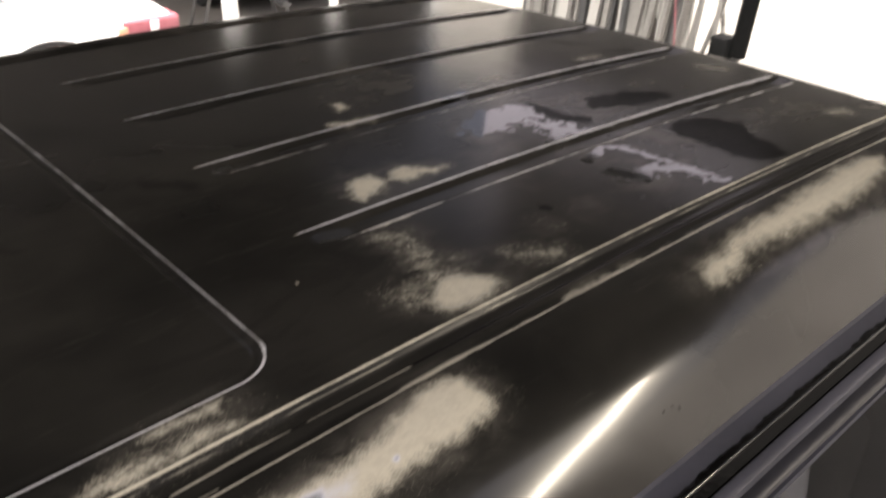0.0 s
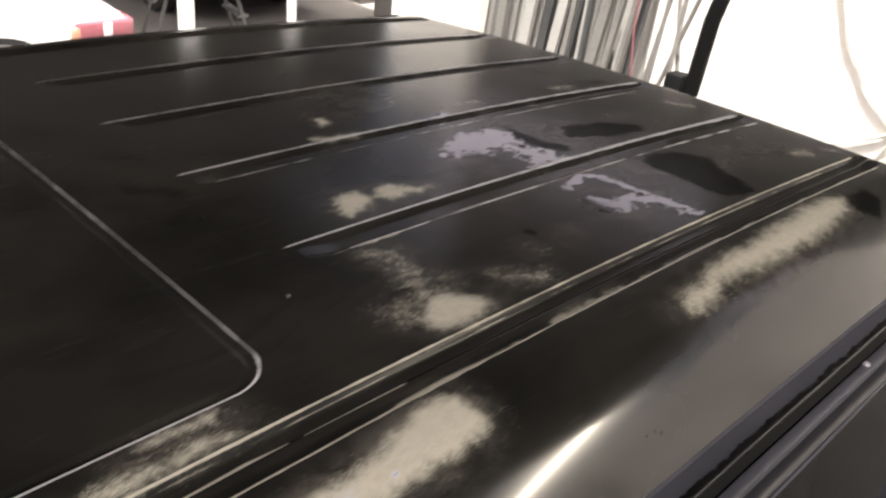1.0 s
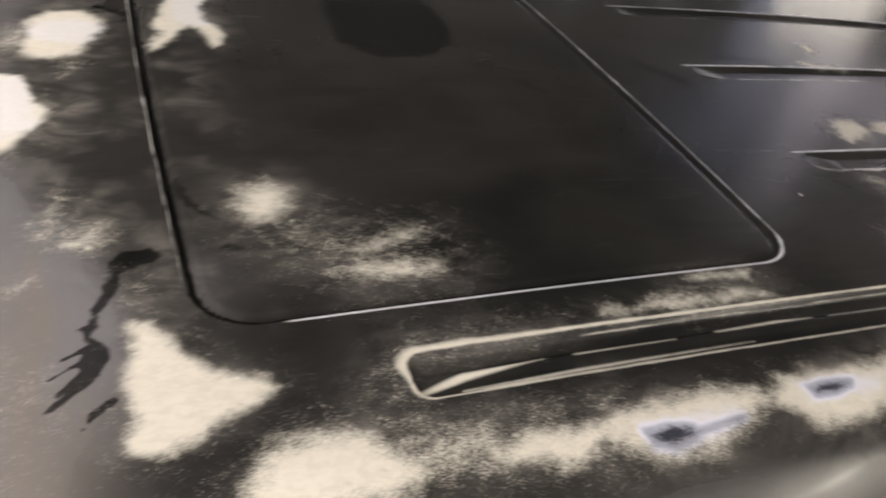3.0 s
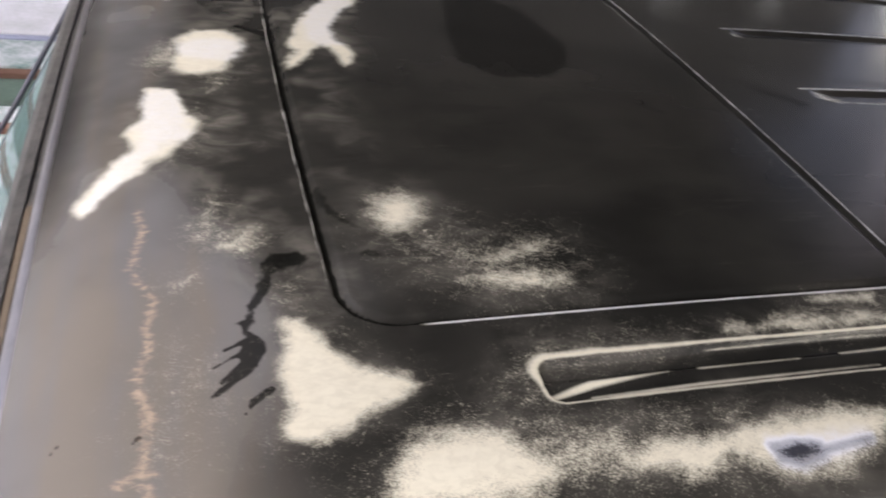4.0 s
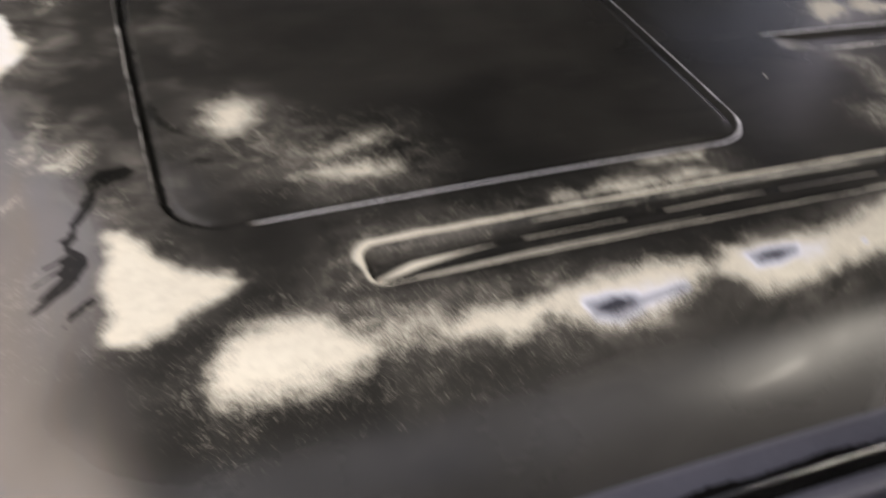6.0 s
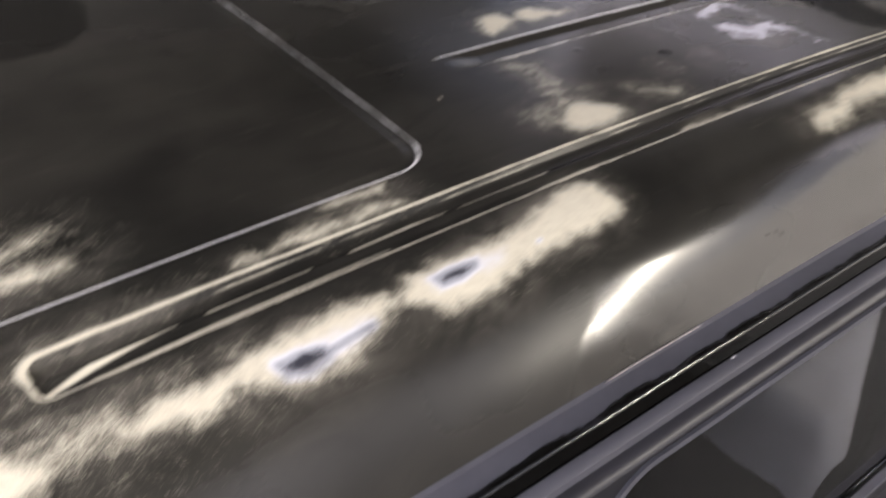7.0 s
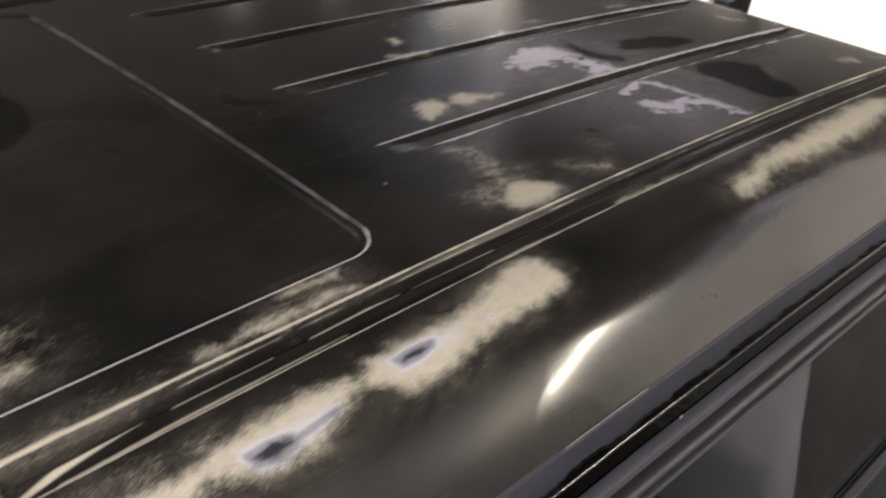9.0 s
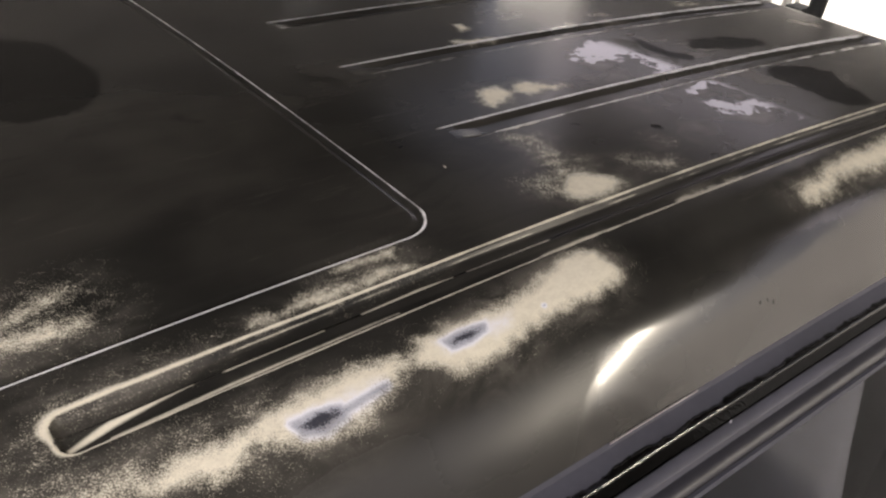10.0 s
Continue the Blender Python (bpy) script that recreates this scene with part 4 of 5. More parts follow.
def sloped_window(x_top, x_low, x1, z0, z1, r, n=5):
    """A door window whose front edge leans with the pillar."""
    out = ring(0.5, 0.5, 1, 1, r, n)
    return [((x_top + (x_low - x_top) * (1 - v)) * (1 - u) + x1 * u, z0 + (z1 - z0) * v) for u, v in out]


for far in (False, True):
    win = ring(0.43, 1.395, 0.93, 0.352, 0.055, 9)
    frame_ = side_plate("rear_side_frame", outer_of(win, -0.093, 0.96, 1.19, 1.592), win, BODY, vehicle, far, label="dark painted frame of the rear side window")
    edge = ring(0.43, 1.395, 0.918, 0.340, 0.050, 9)
    side_plate("window_seal", win, edge, GREYBODY, frame_, far, 0.010, "pale worn window seal").location.y = 0.003 if far else -0.003
    pane("side_glass", ring(0.43, 1.395, 0.924, 0.346, 0.052, 9), DARKGLASS, frame_, far)
    fw = sloped_window(-0.60, -0.85, -0.112, 1.215, 1.585, 0.06)
    fo = sloped_window(-0.607, -0.865, -0.097, 1.19, 1.593, 0.02) if far else sloped_window(-0.645, -0.93, -0.097, 1.19, 1.593, 0.02)
    door = side_plate("front_door_frame", fo, fw, DOORBLUE, vehicle, far, label="dark violet painted door frame")
    pane("door_glass", sloped_window(-0.598, -0.848, -0.110, 1.213, 1.587, 0.06), GREENGLASS if far else BLUEFILM, door, far, 0.006)
    bolt = [[(-0.148 + r * math.cos(a), side_y(1.578) - 0.003 - o, 1.578 + r * math.sin(a)) for a in (2 * math.pi * i / 16 for i in range(16))] for r, o in ((0.0065, -0.004), (0.0065, 0.0025), (0.0050, 0.0040), (0.0015, 0.0045))]
    part("chrome_bolt", loft([mirror_y(b) for b in bolt] if far else bolt), CHROME, door, "small chrome bolt head")
    for nm, xa, xb in (("rear_quarter_panel", -0.10, 1.06), ("front_door", -0.865, -0.105)):
        rings = []
        for z, bulge in ((1.188, 0), (1.15, 0.006), (1.0, 0.02), (0.8, 0.022), (0.6, 0.012), (0.45, -0.01)):
            yy = side_y(z) - bulge
            p = [(xa, yy, z), (xb, yy, z), (xb, yy + 0.04, z), (xa, yy + 0.04, z)]
            rings.append(mirror_y(p) if far else p)
        body_side = part(nm, loft(rings), BODY, vehicle)
        hy = side_y(1.05) - 0.045
        if nm == "front_door":
            hb = box(-0.28, -0.15, hy, hy + 0.02, 1.04, 1.07, 0.006)
            if far:
                for v in hb.verts:
                    v.co.y = WIDE - v.co.y
            part("door_handle", hb, TRIMBLACK, body_side, "black door handle")
    # front wing
    rings = []
    for x, top in ((-0.93, 1.02), (-1.3, 1.03), (-1.7, 1.02), (-1.9, 0.98)):
        p = [(x, side_y(1.0) - 0.02, 0.55), (x, side_y(1.0) - 0.02, top), (x, side_y(1.0) + 0.06, top + 0.02), (x, side_y(1.0) + 0.06, 0.55)]
        rings.append(mirror_y(p) if far else p)
    part("front_wing", loft(rings), BODY, vehicle)
    # pillar between the roof's front corner and the scuttle
    pa = [(-0.640, -0.200, 1.628), (-0.81, -0.222, 1.33), (-1.00, -0.240, 1.02)]
    bm = tube(mirror_y(pa) if far else pa, 0.0045 if far else 0.011, 10)
    part("windscreen_pillar", bm, GREYBODY, vehicle)


def screen_point(u, v, out=0.0):
    """A point of the windscreen: u across (0 near, 1 far), v down it."""
    y = -0.195 + u * (WIDE + 0.39)
    y = MID + (y - MID) * (1 + 0.06 * v)
    bow = 0.03 * (y - MID) ** 2
    return (-0.661 + bow - 0.352 * v - out * 0.87, y, 1.628 - 0.62 * v + out * 0.5 - 0.03 * abs(2 * u - 1) ** 2)


def screen_strip(name, v0, v1, out, mat, label="", thick=0.004, parent=None):
    rings = []
    for i in range(25):
        u = i / 24
        rings.append([screen_point(u, v0, out), screen_point(u, v1, out), screen_point(u, v1, out - thick), screen_point(u, v0, out - thick)])
    return part(name, loft(rings), mat, parent or vehicle, label)


screen = screen_strip("windscreen", 0.0, 1.0, 0.0, GREENGLASS, "green tinted windscreen", 0.006)
screen_strip("screen_rubber", -0.02, 0.006, 0.008, RUBBER, "weathered grey windscreen rubber", 0.012, screen)
screen_strip("lower_rubber", 0.96, 1.02, 0.010, RUBBER, "", 0.012, screen)


def front_lip(name, x_in, x_out, z_in, z_out, mat, label="", rise=0.004, y0=-0.19, y1=WIDE + 0.19):
    rings = []
    for i in range(41):
        y = y0 + (y1 - y0) * i / 40
        xf = float(front_edge(np.array(y)))
        zf = Z0 + float(base_height(np.array(xf), np.array(y)))
        rings.append([(xf + x_in, y, zf + z_in), (xf + (x_in + x_out) / 2, y, zf + (z_in + z_out) / 2 + rise), (xf + x_out, y, zf + z_out), (xf + x_out, y, zf + z_out - 0.012), (xf + x_in, y, zf + z_in - 0.012)])
    return part(name, loft(rings), mat, vehicle, label)


front_lip("roof_front_lip", 0.001, -0.008, 0.0, -0.006, STEEL, "worn steel edge over the windscreen", 0.0015)
front_lip("front_sealer", -0.0100, -0.0155, -0.010, -0.013, OCHRE, "cracked ochre sealer line", 0.001, y1=0.20)
front_lip("front_joint", -0.0082, -0.0161, -0.0118, -0.0150, RUBBER, "", 0.0)
front_lip("header_rubber", -0.0162, -0.0325, -0.011, -0.024, RUBBER, "weathered grey rubber", 0.005)

# bonnet, scuttle, grille, tail, floor
hood = [[(x, MID + s * wd, z - 0.03 * abs(s) ** 3) for s in (-1, -0.8, -0.4, 0, 0.4, 0.8, 1)] + [(x, MID + wd, z - 0.2), (x, MID - wd, z - 0.2)] for x, wd, z in ((-1.01, 0.66, 1.10), (-1.3, 0.65, 1.12), (-1.7, 0.62, 1.07), (-1.88, 0.60, 0.98))]
part("bonnet", loft(hood), BODY, vehicle, "black bonnet")
part("front_grille", box(-1.93, -1.87, MID - 0.6, MID + 0.6, 0.62, 0.97, 0.02), TRIMBLACK, vehicle)
part("front_bumper", box(-2.03, -1.90, MID - 0.74, MID + 0.74, 0.45, 0.60, 0.03), TRIMBLACK, vehicle)
part("rear_bumper", box(1.06, 1.17, MID - 0.70, MID + 0.70, 0.45, 0.58, 0.03), TRIMBLACK, vehicle)
tail = [(1.025, 1.655), (1.06, 1.57), (1.075, 1.2), (1.085, 0.6), (1.05, 0.5)]
rings = [[(x, MID - wd, z), (x, MID + wd, z), (x - 0.04, MID + wd, z), (x - 0.04, MID - wd, z)] for (x, z), wd in zip(tail, (0.60, 0.66, 0.70, 0.71, 0.70))]
tailgate = part("tailgate", loft(rings), BODY, vehicle)
part("rear_window", box(1.068, 1.082, MID - 0.5, MID + 0.5, 1.18, 1.52, 0.005), DARKGLASS, tailgate)
part("cabin_floor", box(-1.85, 1.05, MID - 0.66, MID + 0.66, 0.45, 0.56, 0.02), TRIMBLACK, vehicle)
part("dashboard", box(-0.96, -0.72, MID - 0.58, MID + 0.58, 0.92, 1.06, 0.05, 3), TEAL, vehicle, "grey-green dashboard top")
card = [(-0.875, 1.165), (-0.855, 1.155), (-0.80, 1.10), (-0.70, 1.075), (-0.10, 1.07)]
part("far_door_card", loft([[(x, 1.020, z), (x, 1.034, z), (x, 1.034, 0.60), (x, 1.020, 0.60)] for x, z in card]), CLOTH, vehicle, "dark grey lining of the far door")
part("card_trim", tube([(x, 1.018, z + 0.004) for x, z in card], 0.0045, 8), PALEBAR, vehicle, "pale trim strip along the door lining")
part("headliner", box(-0.60, 1.0, MID - 0.58, MID + 0.58, 1.595, 1.61, 0.004), CLOTH, vehicle)
for yy in (0.07, 0.75):
    st = part("front_seat", box(-0.55, -0.05, yy - 0.24, yy + 0.24, 0.72, 0.90, 0.06, 3), CLOTH, vehicle)
    part("seat_back", box(-0.10, 0.04, yy - 0.23, yy + 0.23, 0.85, 1.38, 0.05, 3), CLOTH, st)
bm = bmesh.new()
gridv = []
for i in range(49):
    row = []
    for j in range(37):
        u, v = i / 48, j / 36
        x = 0.365 - 0.06 * v + 0.02 * noise.noise((v * 4, 1.7, 0)) + 0.36 * u
        ridge = -0.265 + 0.41 * (x - 0.40)
        y = max(ridge, -0.248) + 0.36 * v
        z = 1.335 + 0.42 * (y - ridge) - 0.9 * (y - ridge) ** 2 - 0.10 * max(0.0, 1 - u * 8) ** 2 - 0.05 * max(0.0, 1 - v * 12) ** 2
        z += 0.008 * noise.noise((x * 7, y * 3, 2)) + 0.003 * noise.noise((x * 19 + y * 9, y * 8, 7))
        row.append(bm.verts.new((x, y, z)))
    gridv.append(row)
low = [[bm.verts.new(v.co - Vector((0, 0, 0.006))) for v in row] for row in gridv]
for g in (gridv, low):
    for i in range(48):
        for j in range(36):
            bm.faces.new((g[i][j], g[i + 1][j], g[i + 1][j + 1], g[i][j + 1]))
part("canvas_cover", bm, CANVAS, vehicle, "crumpled pale sheet thrown over the rear seats")
part("rear_seat", box(0.30, 0.80, MID - 0.58, MID + 0.58, 0.72, 0.92, 0.06, 3), CLOTH, vehicle)
part("rear_seat_back", box(0.72, 0.88, MID - 0.58, MID + 0.58, 0.85, 1.30, 0.05, 3), CLOTH, vehicle)


def wheel(x, y, r=0.34, w=0.22):
    out = []
    for yy, rr in ((-w / 2, r * 0.72), (-w / 2, r * 0.93), (-w / 2 + 0.03, r), (w / 2 - 0.03, r), (w / 2, r * 0.93), (w / 2, r * 0.72)):
        out.append([(x + rr * math.cos(a), y + yy, r + rr * math.sin(a)) for a in (2 * math.pi * i / 36 for i in range(36))])
    tyre = loft(out, caps=False)
    ty = part("wheel", tyre, TYRE, None)
    rims = []
    for yy, rr in ((-w / 2 + 0.01, 0.02), (-w / 2 + 0.02, r * 0.3), (-w / 2 + 0.05, r * 0.55), (-w / 2 + 0.01, r * 0.73), (w / 2 - 0.01, r * 0.73), (w / 2 - 0.05, r * 0.55), (w / 2 - 0.02, 0.02)):
        rims.append([(x + rr * math.cos(a), y + yy, r + rr * math.sin(a)) for a in (2 * math.pi * i / 30 for i in range(30))])
    part("rim", loft(rims), RIM, ty, "silver rim")
    return ty


for x in (-1.38, 0.72):
    for y in (-0.20, WIDE + 0.20):
        wheel(x, y).parent = vehicle
part("axle", tube([(-1.38, -0.2, 0.34), (-1.38, WIDE + 0.2, 0.34)], 0.04), TRIMBLACK, vehicle)
part("axle", tube([(0.72, -0.2, 0.34), (0.72, WIDE + 0.2, 0.34)], 0.04), TRIMBLACK, vehicle)


# ---- the yard and shed ----
def slab(name, x0, x1, y0, y1, z0, z1, mat, bevel=0.0):
    return tagged(part(name, box(x0, x1, y0, y1, z0, z1, bevel), mat), kind="structure")


slab("ground", -400, 400, -400, 400, -0.2, 0.0, ASPHALT)
# unseen floor, shade put into its colour so the glass reflects dark
slab("shed_floor", -3.0, 4.15, -4.9, 2.55, -0.01, 0.005, SHADEFLOOR)
slab("yard_floor", -6.0, 9.5, 2.6, 13.18, -0.01, 0.006, CONCRETE)
slab("ceiling", -1.4, 1.85, -2.0, 3.4, 3.15, 3.25, CEILING)
# unseen roof extension, added to shade ground that the side glass reflects
slab("shade_wing", 1.854, 3.0, -2.0, -0.6, 3.15, 3.25, CEILING)
# unseen canopy, added to keep direct sun off the board rack
slab("added_canopy", -4.2, -0.2, 1.72, 5.2, 2.9, 2.96, CEILING)
for py in (1.80, 5.12):
    tagged(part("added_canopy_post", box(-4.14, -4.06, py - 0.04, py + 0.04, 0, 2.9, 0.006), WHITEPAINT), "white painted post of the added, unseen canopy", "post", "canopy posts")
slab("wall_rear", 4.2, 4.4, -1.3, 3.50, 0.0, 2.10, WHITEWALL)
# unseen stretch, greyed to dim what the roof's shoulder reflects
slab("wall_rear_grey", 4.2, 4.4, -5.0, -1.304, 0.0, 3.3, GREYWALL)
# unseen dark wall pieces shaped so the roof mirrors dark round a bright gap
slab("wall_rear_lintel", 4.2, 4.4, -1.3, 3.50, 2.10, 3.06, DARKBACK)
slab("wall_rear_top", 4.2, 4.4, -1.3, 3.50, 3.62, 5.6, DARKBACK)
slab("wall_rear_side", 4.2, 4.4, -1.3, 1.45, 3.06, 3.62, DARKBACK)
slab("wall_far_corner", 4.2, 4.4, 3.62, 4.40, 0.0, 3.12, WHITEWALL)
tagged(part("shed_post", box(-1.38, -1.26, -1.98, -1.86, 0, 3.15, 0.008), WHITEPAINT), "white painted steel post under the shed roof", "post", "shed posts")

mast = thing("glint_lamp_mast", "unseen tall mast with a warm light panel, standing in for an inferred source", "lamp", at=(3.35, -3.66, 0))
part("pole", tube([(0.12, -0.1, 0), (0.12, -0.1, 3.9)], 0.04, 12), GREYBAR, mast)
housing = part("housing", box(-0.9, 0.9, -0.19, 0.19, 0.02, 0.10, 0.02), TRIMBLACK, mast, "black lamp housing")
housing.matrix_world = glint_lamp.matrix_world

# unseen wall, added for the near shoulder of the roof to reflect
slab("reflected_near_wall", -8.0, 4.19, -5.2, -5.0, 0.0, 3.1, WHITEWALL)

# second shed across the yard, with white posts and a dark inside
for px, half in ((2.735, 0.044), (3.63, 0.028), (4.78, 0.06)):
    tagged(part("white_post", box(px - half, px + half, 5.01 - half, 5.01 + half, 0, 2.6, 0.008), WHITEPAINT), "white painted square post of the far shed", "post", "far shed posts")
slab("far_shed_roof", 1.9, 5.6, 5.0, 13.0, 2.6, 2.7, CEILING)
# unseen wall, raised so the roof reflects dark instead of sky
slab("far_reflection_wall", -9.0, 12.0, 13.2, 13.4, 0.0, 9.0, DARKBACK)
# unseen wall, added so the wet patches reflect pale lilac
slab("lilac_reflector_wall", 9.6, 9.8, -4.0, 8.8, 0.0, 9.0, LILAC)


def car(name, label, paint, x_rear, y_side, turn=0.0, mirrored=1):
    """A parked hatchback; its side faces -y at y_side, its tail ends at x_rear."""
    e = thing(name, label, "car", at=(x_rear, y_side, 0), turn=turn)
    top = [(0.0, 0.55), (-0.015, 0.72), (-0.06, 0.79), (-0.15, 0.84), (-0.30, 0.895), (-0.45, 0.94), (-0.62, 0.985), (-0.95, 1.09), (-1.30, 1.26), (-1.7, 1.41), (-2.2, 1.38), (-2.8, 1.00), (-3.4, 0.88), (-3.8, 0.74), (-3.9, 0.55)]
    rings = []
    for x, z in top:
        tuck = 0.16 * max(0.0, min(1.0, (z - 0.92) / 0.5))
        pts = []
        for v, h in ((0.0, 0.28), (0.0, 0.6), (0.015, 0.76), (tuck + 0.03, max(z - 0.05, 0.77)), (tuck + 0.08, z - 0.012), (tuck + 0.2, z)):
            pts.append((x, v, min(h, z)))
        full = pts + [(x, 1.65 - p[1], p[2]) for p in reversed(pts)]
        rings.append(full)
    body = part("body", loft(rings), paint, e)
    for x in (-0.80, -3.1):
        for y in (0.10, 1.55):
            wh = wheel(x, y, 0.31, 0.2)
            wh.parent = e
            arch = [[(x + r * math.cos(a), y + (-0.115 if y < 1 else 0.115) + d, 0.31 + r * math.sin(a)) for r, d in ((0.345, 0), (0.385, 0), (0.385, 0.03), (0.345, 0.03))] for a in (math.pi * i / 18 for i in range(19))]
            part("arch_trim", loft(arch), TRIMBLACK, e)
    side = [(-0.95, 0.93), (-1.35, 1.18), (-1.65, 1.30), (-2.1, 1.30), (-2.6, 1.0)]
    bm = bmesh.new()
    loops = []
    for d in (-0.004, 0.004):
        loops.append([bm.verts.new((x, 0.02 + 0.16 * max(0, (z - 0.92) / 0.5) + d, z)) for x, z in side])
    for i in range(len(side)):
        j = (i + 1) % len(side)
        bm.faces.new((loops[0][i], loops[0][j], loops[1][j], loops[1][i]))
    bm.faces.new(loops[0])
    bm.faces.new(loops[1])
    part("side_window", bm, DARKGLASS, e)
    part("window_seal", tube([(-0.30, 0.12, 0.893), (-0.45, 0.13, 0.940), (-0.62, 0.14, 0.985), (-0.95, 0.17, 1.092), (-1.30, 0.20, 1.262)], 0.010, 8), TRIMBLACK, e, "black rubber window seal")
    rw = [[(-0.40, 0.28, 0.930), (-0.40, 1.37, 0.930), (-0.41, 1.37, 0.912), (-0.41, 0.28, 0.912)], [(-0.94, 0.33, 1.095), (-0.94, 1.32, 1.095), (-0.95, 1.32, 1.075), (-0.95, 0.33, 1.075)]]
    part("rear_window", loft(rw), DARKGLASS, e)
    part("front_bumper", box(-3.98, -3.82, 0.03, 1.62, 0.36, 0.52, 0.04, 3), TRIMBLACK, e)
    part("chrome_strip", box(-3.99, -3.975, 0.08, 1.57, 0.445, 0.47, 0.004), CHROME, e, "chrome strip on the bumper")
    for y0 in (0.06, 1.27):
        head = part("head_lamp", box(-3.90, -3.74, y0, y0 + 0.32, 0.585, 0.70, 0.02, 3), CLEARLAMP, e, "clear head lamp")
        part("indicator", box(-3.906, -3.76, y0 - 0.02 if y0 < 1 else y0 + 0.26, y0 + 0.06 if y0 < 1 else y0 + 0.34, 0.60, 0.68, 0.01), ORANGELAMP, head, "orange indicator lens")
    part("rear_bumper", box(-0.10, 0.06, 0.03, 1.62, 0.36, 0.55, 0.04, 3), TRIMBLACK, e)
    for y0 in (-0.004, 1.404):
        lamp = part("tail_lamp", box(-0.36, 0.014, y0, y0 + 0.25, 0.61, 0.755, 0.03, 3), REDLAMP, e, "red tail lamp")
        part("indicator", box(-0.39, -0.325, y0 - 0.004, y0 + 0.25, 0.62, 0.715, 0.015), ORANGELAMP, lamp, "orange indicator lens")
        part("reverse_lens", box(-0.19, -0.13, y0 - 0.005, y0 + 0.10, 0.63, 0.735, 0.012), CLEARLAMP, lamp, "clear lens")
    return e


car("parked_car", "white hatchback parked in the yard beyond the vehicle", WHITECAR, 2.19, 4.70, -3)
car("parked_car", "black car standing in the shade of the far shed", BLACKCAR, 5.55, 10.9, 90)


def ladder(x, y, turn):
    e = thing("step_ladder", "grey metal step ladder standing open in the far shed", "ladder", at=(x, y, 0), turn=turn)
    for sx in (-0.22, 0.22):
        for lean in (-1, 1):
            part("ladder_leg", tube([(sx + lean * 0.0, lean * 0.45, 0), (sx * 0.8, lean * 0.03, 1.55)], 0.015, 8), DARKBAR, e)
    for k in range(5):
        z = 0.25 + 0.28 * k
        y_ = -0.45 + 0.42 * z / 1.55
        part("step", box(-0.22, 0.22, y_ - 0.04, y_ + 0.04, z - 0.012, z + 0.012, 0.004), DARKBAR, e)
    return e


ladder(3.15, 5.6, 75)


def stand(x, y, h, mat, label):
    e = thing("tripod_stand", label, "stand", at=(x, y, 0))
    part("pole", tube([(0, 0, 0.35), (0.02, 0, h)], 0.018, 8), mat, e)
    for a in (20, 140, 260):
        part("leg", tube([(0.36 * math.cos(radians(a)), 0.36 * math.sin(radians(a)), 0), (0, 0, 0.62)], 0.014, 8), mat, e)
    return e


stand(2.35, 7.0, 1.6, BLACKMAT, "black metal tripod stand in the shaded yard")
stand(2.95, 7.9, 1.4, BLACKMAT, "black metal tripod stand in the shaded yard")
random.seed(5)
for k in range(9):
    x, y = 5.9 + 0.24 * k + random.uniform(-0.05, 0.05), 5.6 + (k * 0.37) % 1.0 * 2.6
    w, d, h = random.uniform(0.3, 0.6), random.uniform(0.3, 0.6), random.uniform(0.35, 1.1)
    m, lab = ((WHITEPAINT, "white box stored beside the far shed"), (GREYBAR, "dull silver crate stored beside the far shed"), (FADEDRED, "faded red metal chest stored beside the far shed"), (PALEBAR, "pale grey box stored beside the far shed"), (CARDBOARD, "brown cardboard box stored beside the far shed"))[k * 3 % 5]
    e = thing("storage_box", lab, "box", "stored boxes", at=(x, y, 0), turn=random.uniform(-20, 20))
    part("body", box(-w / 2, w / 2, -d / 2, d / 2, 0, h - 0.03, 0.012), m, e)
    part("lid", box(-w / 2 - 0.008, w / 2 + 0.008, -d / 2 - 0.008, d / 2 + 0.008, h - 0.028, h, 0.008), m, e)

# curved panels standing at the back of the far shed
for k, (px, m, lab) in enumerate(((2.95, FADEDRED, "faded red curved panel standing in the far shed"), (3.2, GREYBAR, "grey curved panel standing in the far shed"), (3.42, PALEBAR, "white curved panel standing in the far shed"), (3.68, FADEDRED, "faded red curved panel standing in the far shed"), (3.92, DARKBAR, "dark curved panel standing in the far shed"))):
    rings = []
    for i in range(9):
        z = 0.0 + 1.55 * i / 8
        b = 0.10 * math.sin(math.pi * i / 8)
        rings.append([(px - 0.1 - b, 9.4 + 0.05 * k, z), (px + 0.1 - b, 9.4 + 0.05 * k, z), (px + 0.1 - b, 9.43 + 0.05 * k, z), (px - 0.1 - b, 9.43 + 0.05 * k, z)])
    tagged(part("curved_panel", loft(rings), m), lab, "panel", "curved panels")

# long profiles leaning in a row behind the vehicle
random.seed(11)
y = 2.24
k = 0
while y > 1.50:
    w = random.uniform(0.015, 0.06)
    m, lab = random.choice(((GREYBAR, "dull aluminium profile leaning upright"), (GREYBAR, "dull aluminium profile leaning upright"), (PALEBAR, "white plastic profile leaning upright"), (DARKBAR, "dark steel bar leaning upright")))
    lean, x = random.uniform(-0.13, 0.02), 2.60 + random.uniform(-0.05, 0.06)
    bm = bmesh.new()
    sec = []
    for t in (0, 1):
        cx, cy, cz = x + 0.10 * t, y + lean * t * 1.6, 1.9 * t
        sec.append([(cx - 0.012, cy - w / 2, cz), (cx - 0.012, cy + w / 2, cz), (cx + 0.012, cy + w / 2, cz), (cx + 0.012, cy - w / 2, cz)])
    tagged(part("leaning_profile", loft(sec, bm=bm), m), lab, "profile", "leaning profiles")
    y -= w * 0.75 + random.uniform(0.0, 0.008)
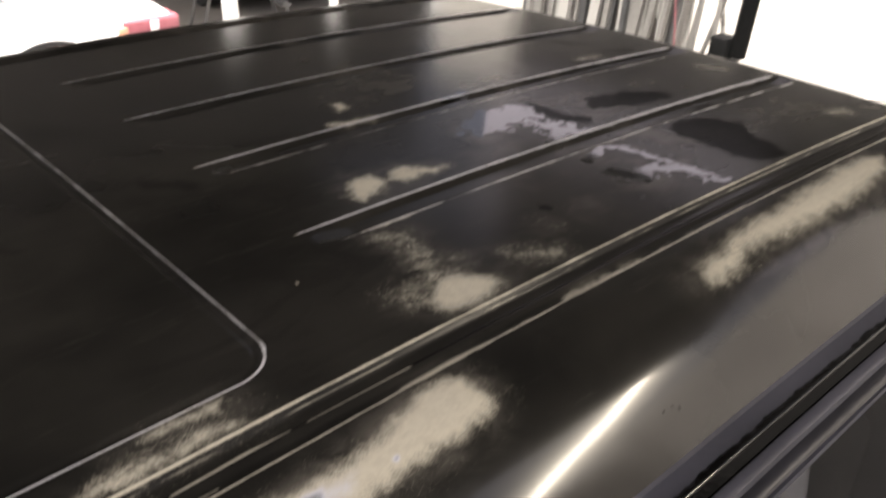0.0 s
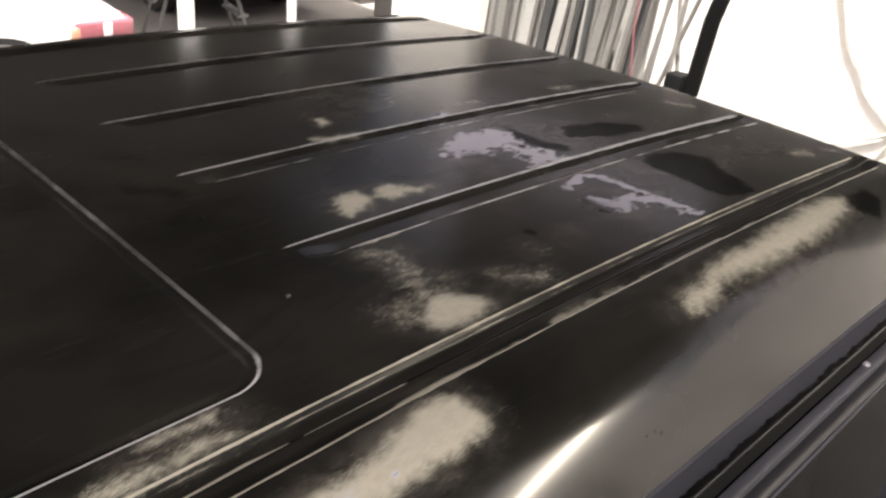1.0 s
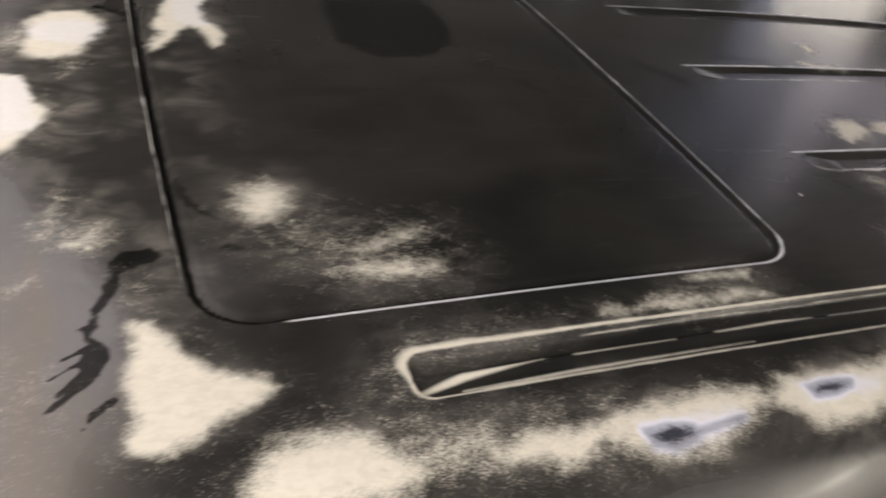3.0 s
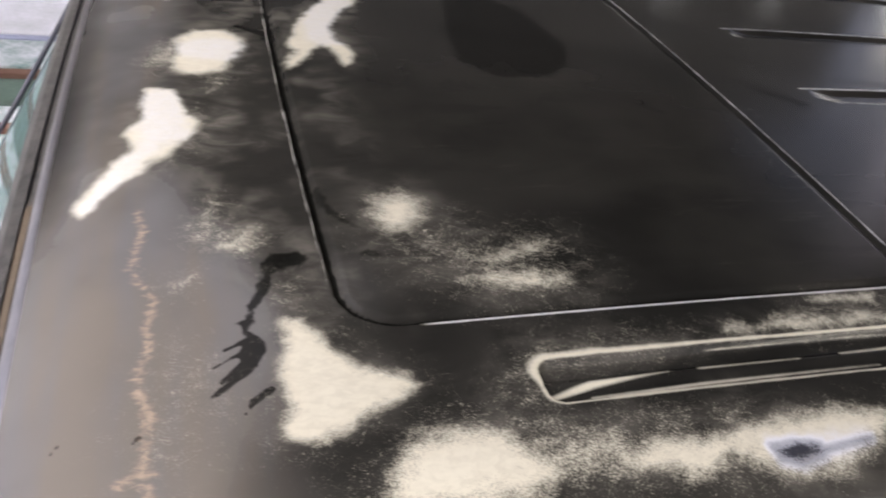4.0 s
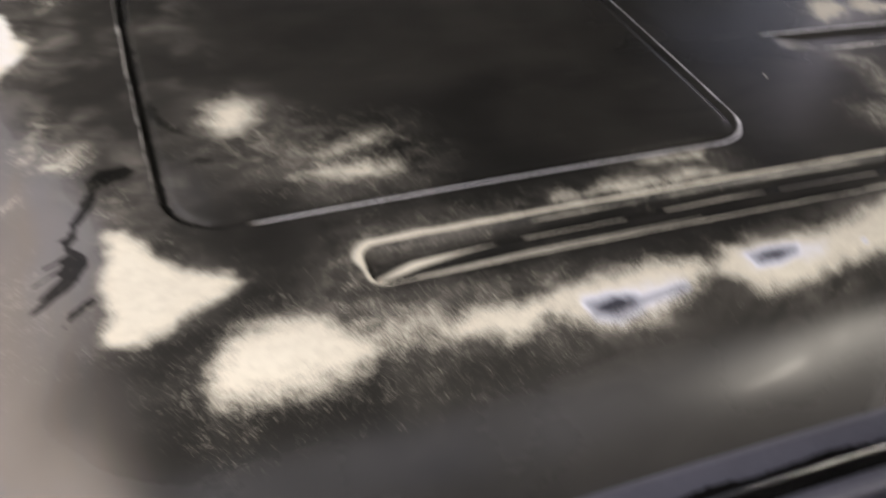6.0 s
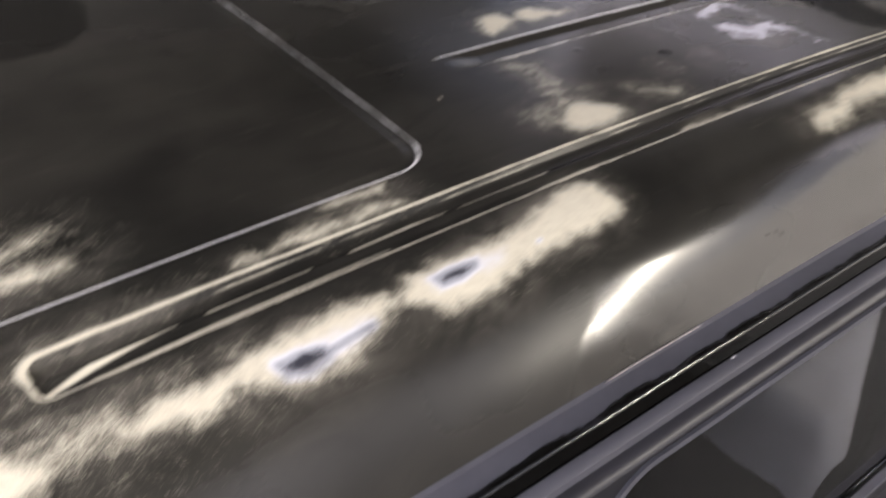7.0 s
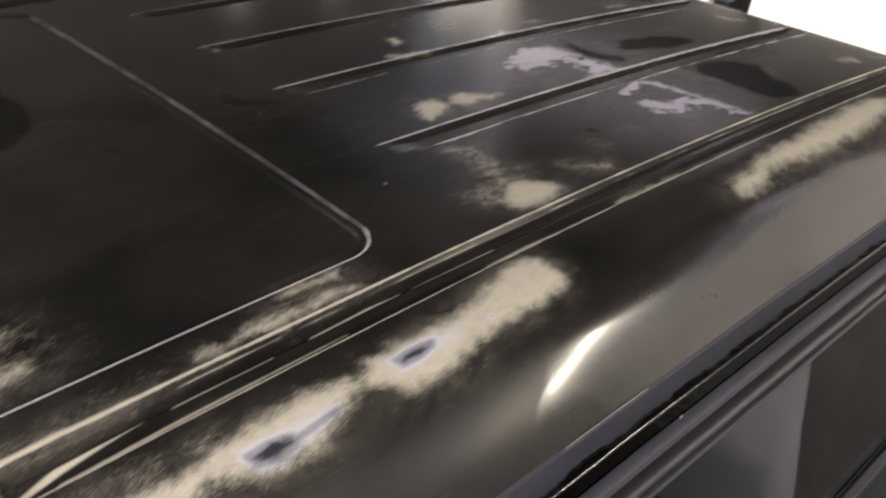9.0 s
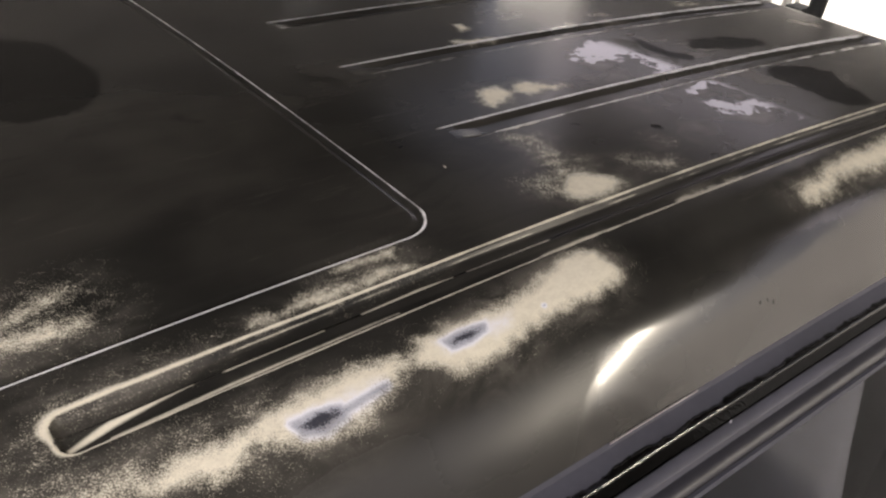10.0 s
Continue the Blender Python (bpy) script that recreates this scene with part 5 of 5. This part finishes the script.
for a, c in (((2.62, 1.547, 0), (2.70, 1.04, 2.0)), ((2.66, 0.92, 0), (2.74, 1.36, 2.0)), ((2.58, 1.33, 0), (2.64, 1.22, 2.0)), ((2.58, 1.20, 0), (2.64, 1.17, 2.0)), ((2.70, 1.50, 0), (2.75, 1.24, 2.0))):
    tagged(part("leaning_tube", tube([a, c], 0.009, 10), GREYBAR), "dull grey round tube leaning across others", "tube", "leaning tubes")
tagged(part("hanging_cord", tube([(2.58, 1.352, 1.85), (2.58, 1.345, 1.4), (2.57, 1.31, 1.2), (2.57, 1.30, 0.9)], 0.0032, 6), PINK), "faded red cord hanging by the profiles", "cord")
clamp = thing("bar_clamp", "black bar clamp with a dark block leaning behind the vehicle", "clamp", at=(2.6, 1.12, 0))
part("bar", tube([(0.0, -0.05, 0.0), (0.0, -0.05, 1.24)], 0.016, 8), PALEBAR, clamp)
part("sleeve", tube([(0.0, -0.055, 1.22), (0.0, -0.075, 1.5), (0.01, -0.135, 1.8), (0.015, -0.15, 1.95)], 0.030, 10), BLACKMAT, clamp, "black plastic sleeve")
part("block", box(-0.04, 0.04, -0.028, 0.045, 1.10, 1.285, 0.01), BLACKMAT, clamp, "black block")

for pts in (((1.26, 1.62), (1.17, 1.43), (1.12, 1.30), (1.07, 1.21), (0.99, 1.13), (0.96, 1.06), (0.88, 0.99), (0.78, 0.92), (0.60, 0.90)),
            ((0.60, 0.95), (0.71, 0.91), (0.80, 0.84), (0.95, 0.76), (1.06, 0.72), (1.20, 0.69)),
            ((0.66, 0.97), (0.71, 0.89), (0.75, 0.82), (0.81, 0.70), (0.84, 0.55))):
    pts = [(4.185, y, z) for y, z in pts]
    tagged(part("wall_cable", tube(pts, 0.007, 8), GREYWALL), "dusty grey-white cable drooping along the white wall", "cable", "wall cables")

# folded plastic sheet hung behind the profiles
rings = []
for k in range(40):
    yy = 1.42 + 0.80 * k / 39
    dx = 0.03 * math.sin(k * 1.9) + 0.02 * math.sin(k * 0.83 + 1)
    rings.append([(2.83 + dx * (1.2 - 0.2 * t), yy + 0.02 * math.sin(t + k), 0.02 + 0.46 * t) for t in range(5)] + [(2.836 + dx * (1.2 - 0.2 * t), yy + 0.02 * math.sin(t + k), 0.02 + 0.46 * t) for t in reversed(range(5))])
tagged(part("plastic_sheet", loft(rings), PALEBAR), "pale grey plastic sheet hanging in folds behind the profiles", "sheet")

# flat rack of old painted boards beyond the bonnet
rack = thing("board_rack", "low rusty rack carrying peeling white and green boards", "rack", at=(-1.6, 0, 0))
for ya, yb, m in ((2.0, 2.30, GREENPAINT), (2.31, 2.63, FLAKING), (2.72, 2.86, FLAKING), (2.865, 3.11, GREENPAINT), (3.23, 3.52, FLAKING), (3.53, 3.58, PALEBLUE), (3.59, 4.0, PEELING), (4.0, 4.4, PEELING)):
    part("board", box(-1.5, 0.95, ya, yb - 0.006, 0.40, 0.43, 0.004), m, rack)
for ya in (2.65, 3.135, 4.42):
    part("beam", box(-1.55, 1.0, ya, ya + 0.052, 0.36, 0.44, 0.008), RUSTY, rack, "rusty steel beam")
for lx in (-1.4, 0.9):
    for ly in (2.1, 4.3):
        part("leg", box(lx - 0.03, lx + 0.03, ly - 0.03, ly + 0.03, 0, 0.40, 0.005), RUSTY, rack)
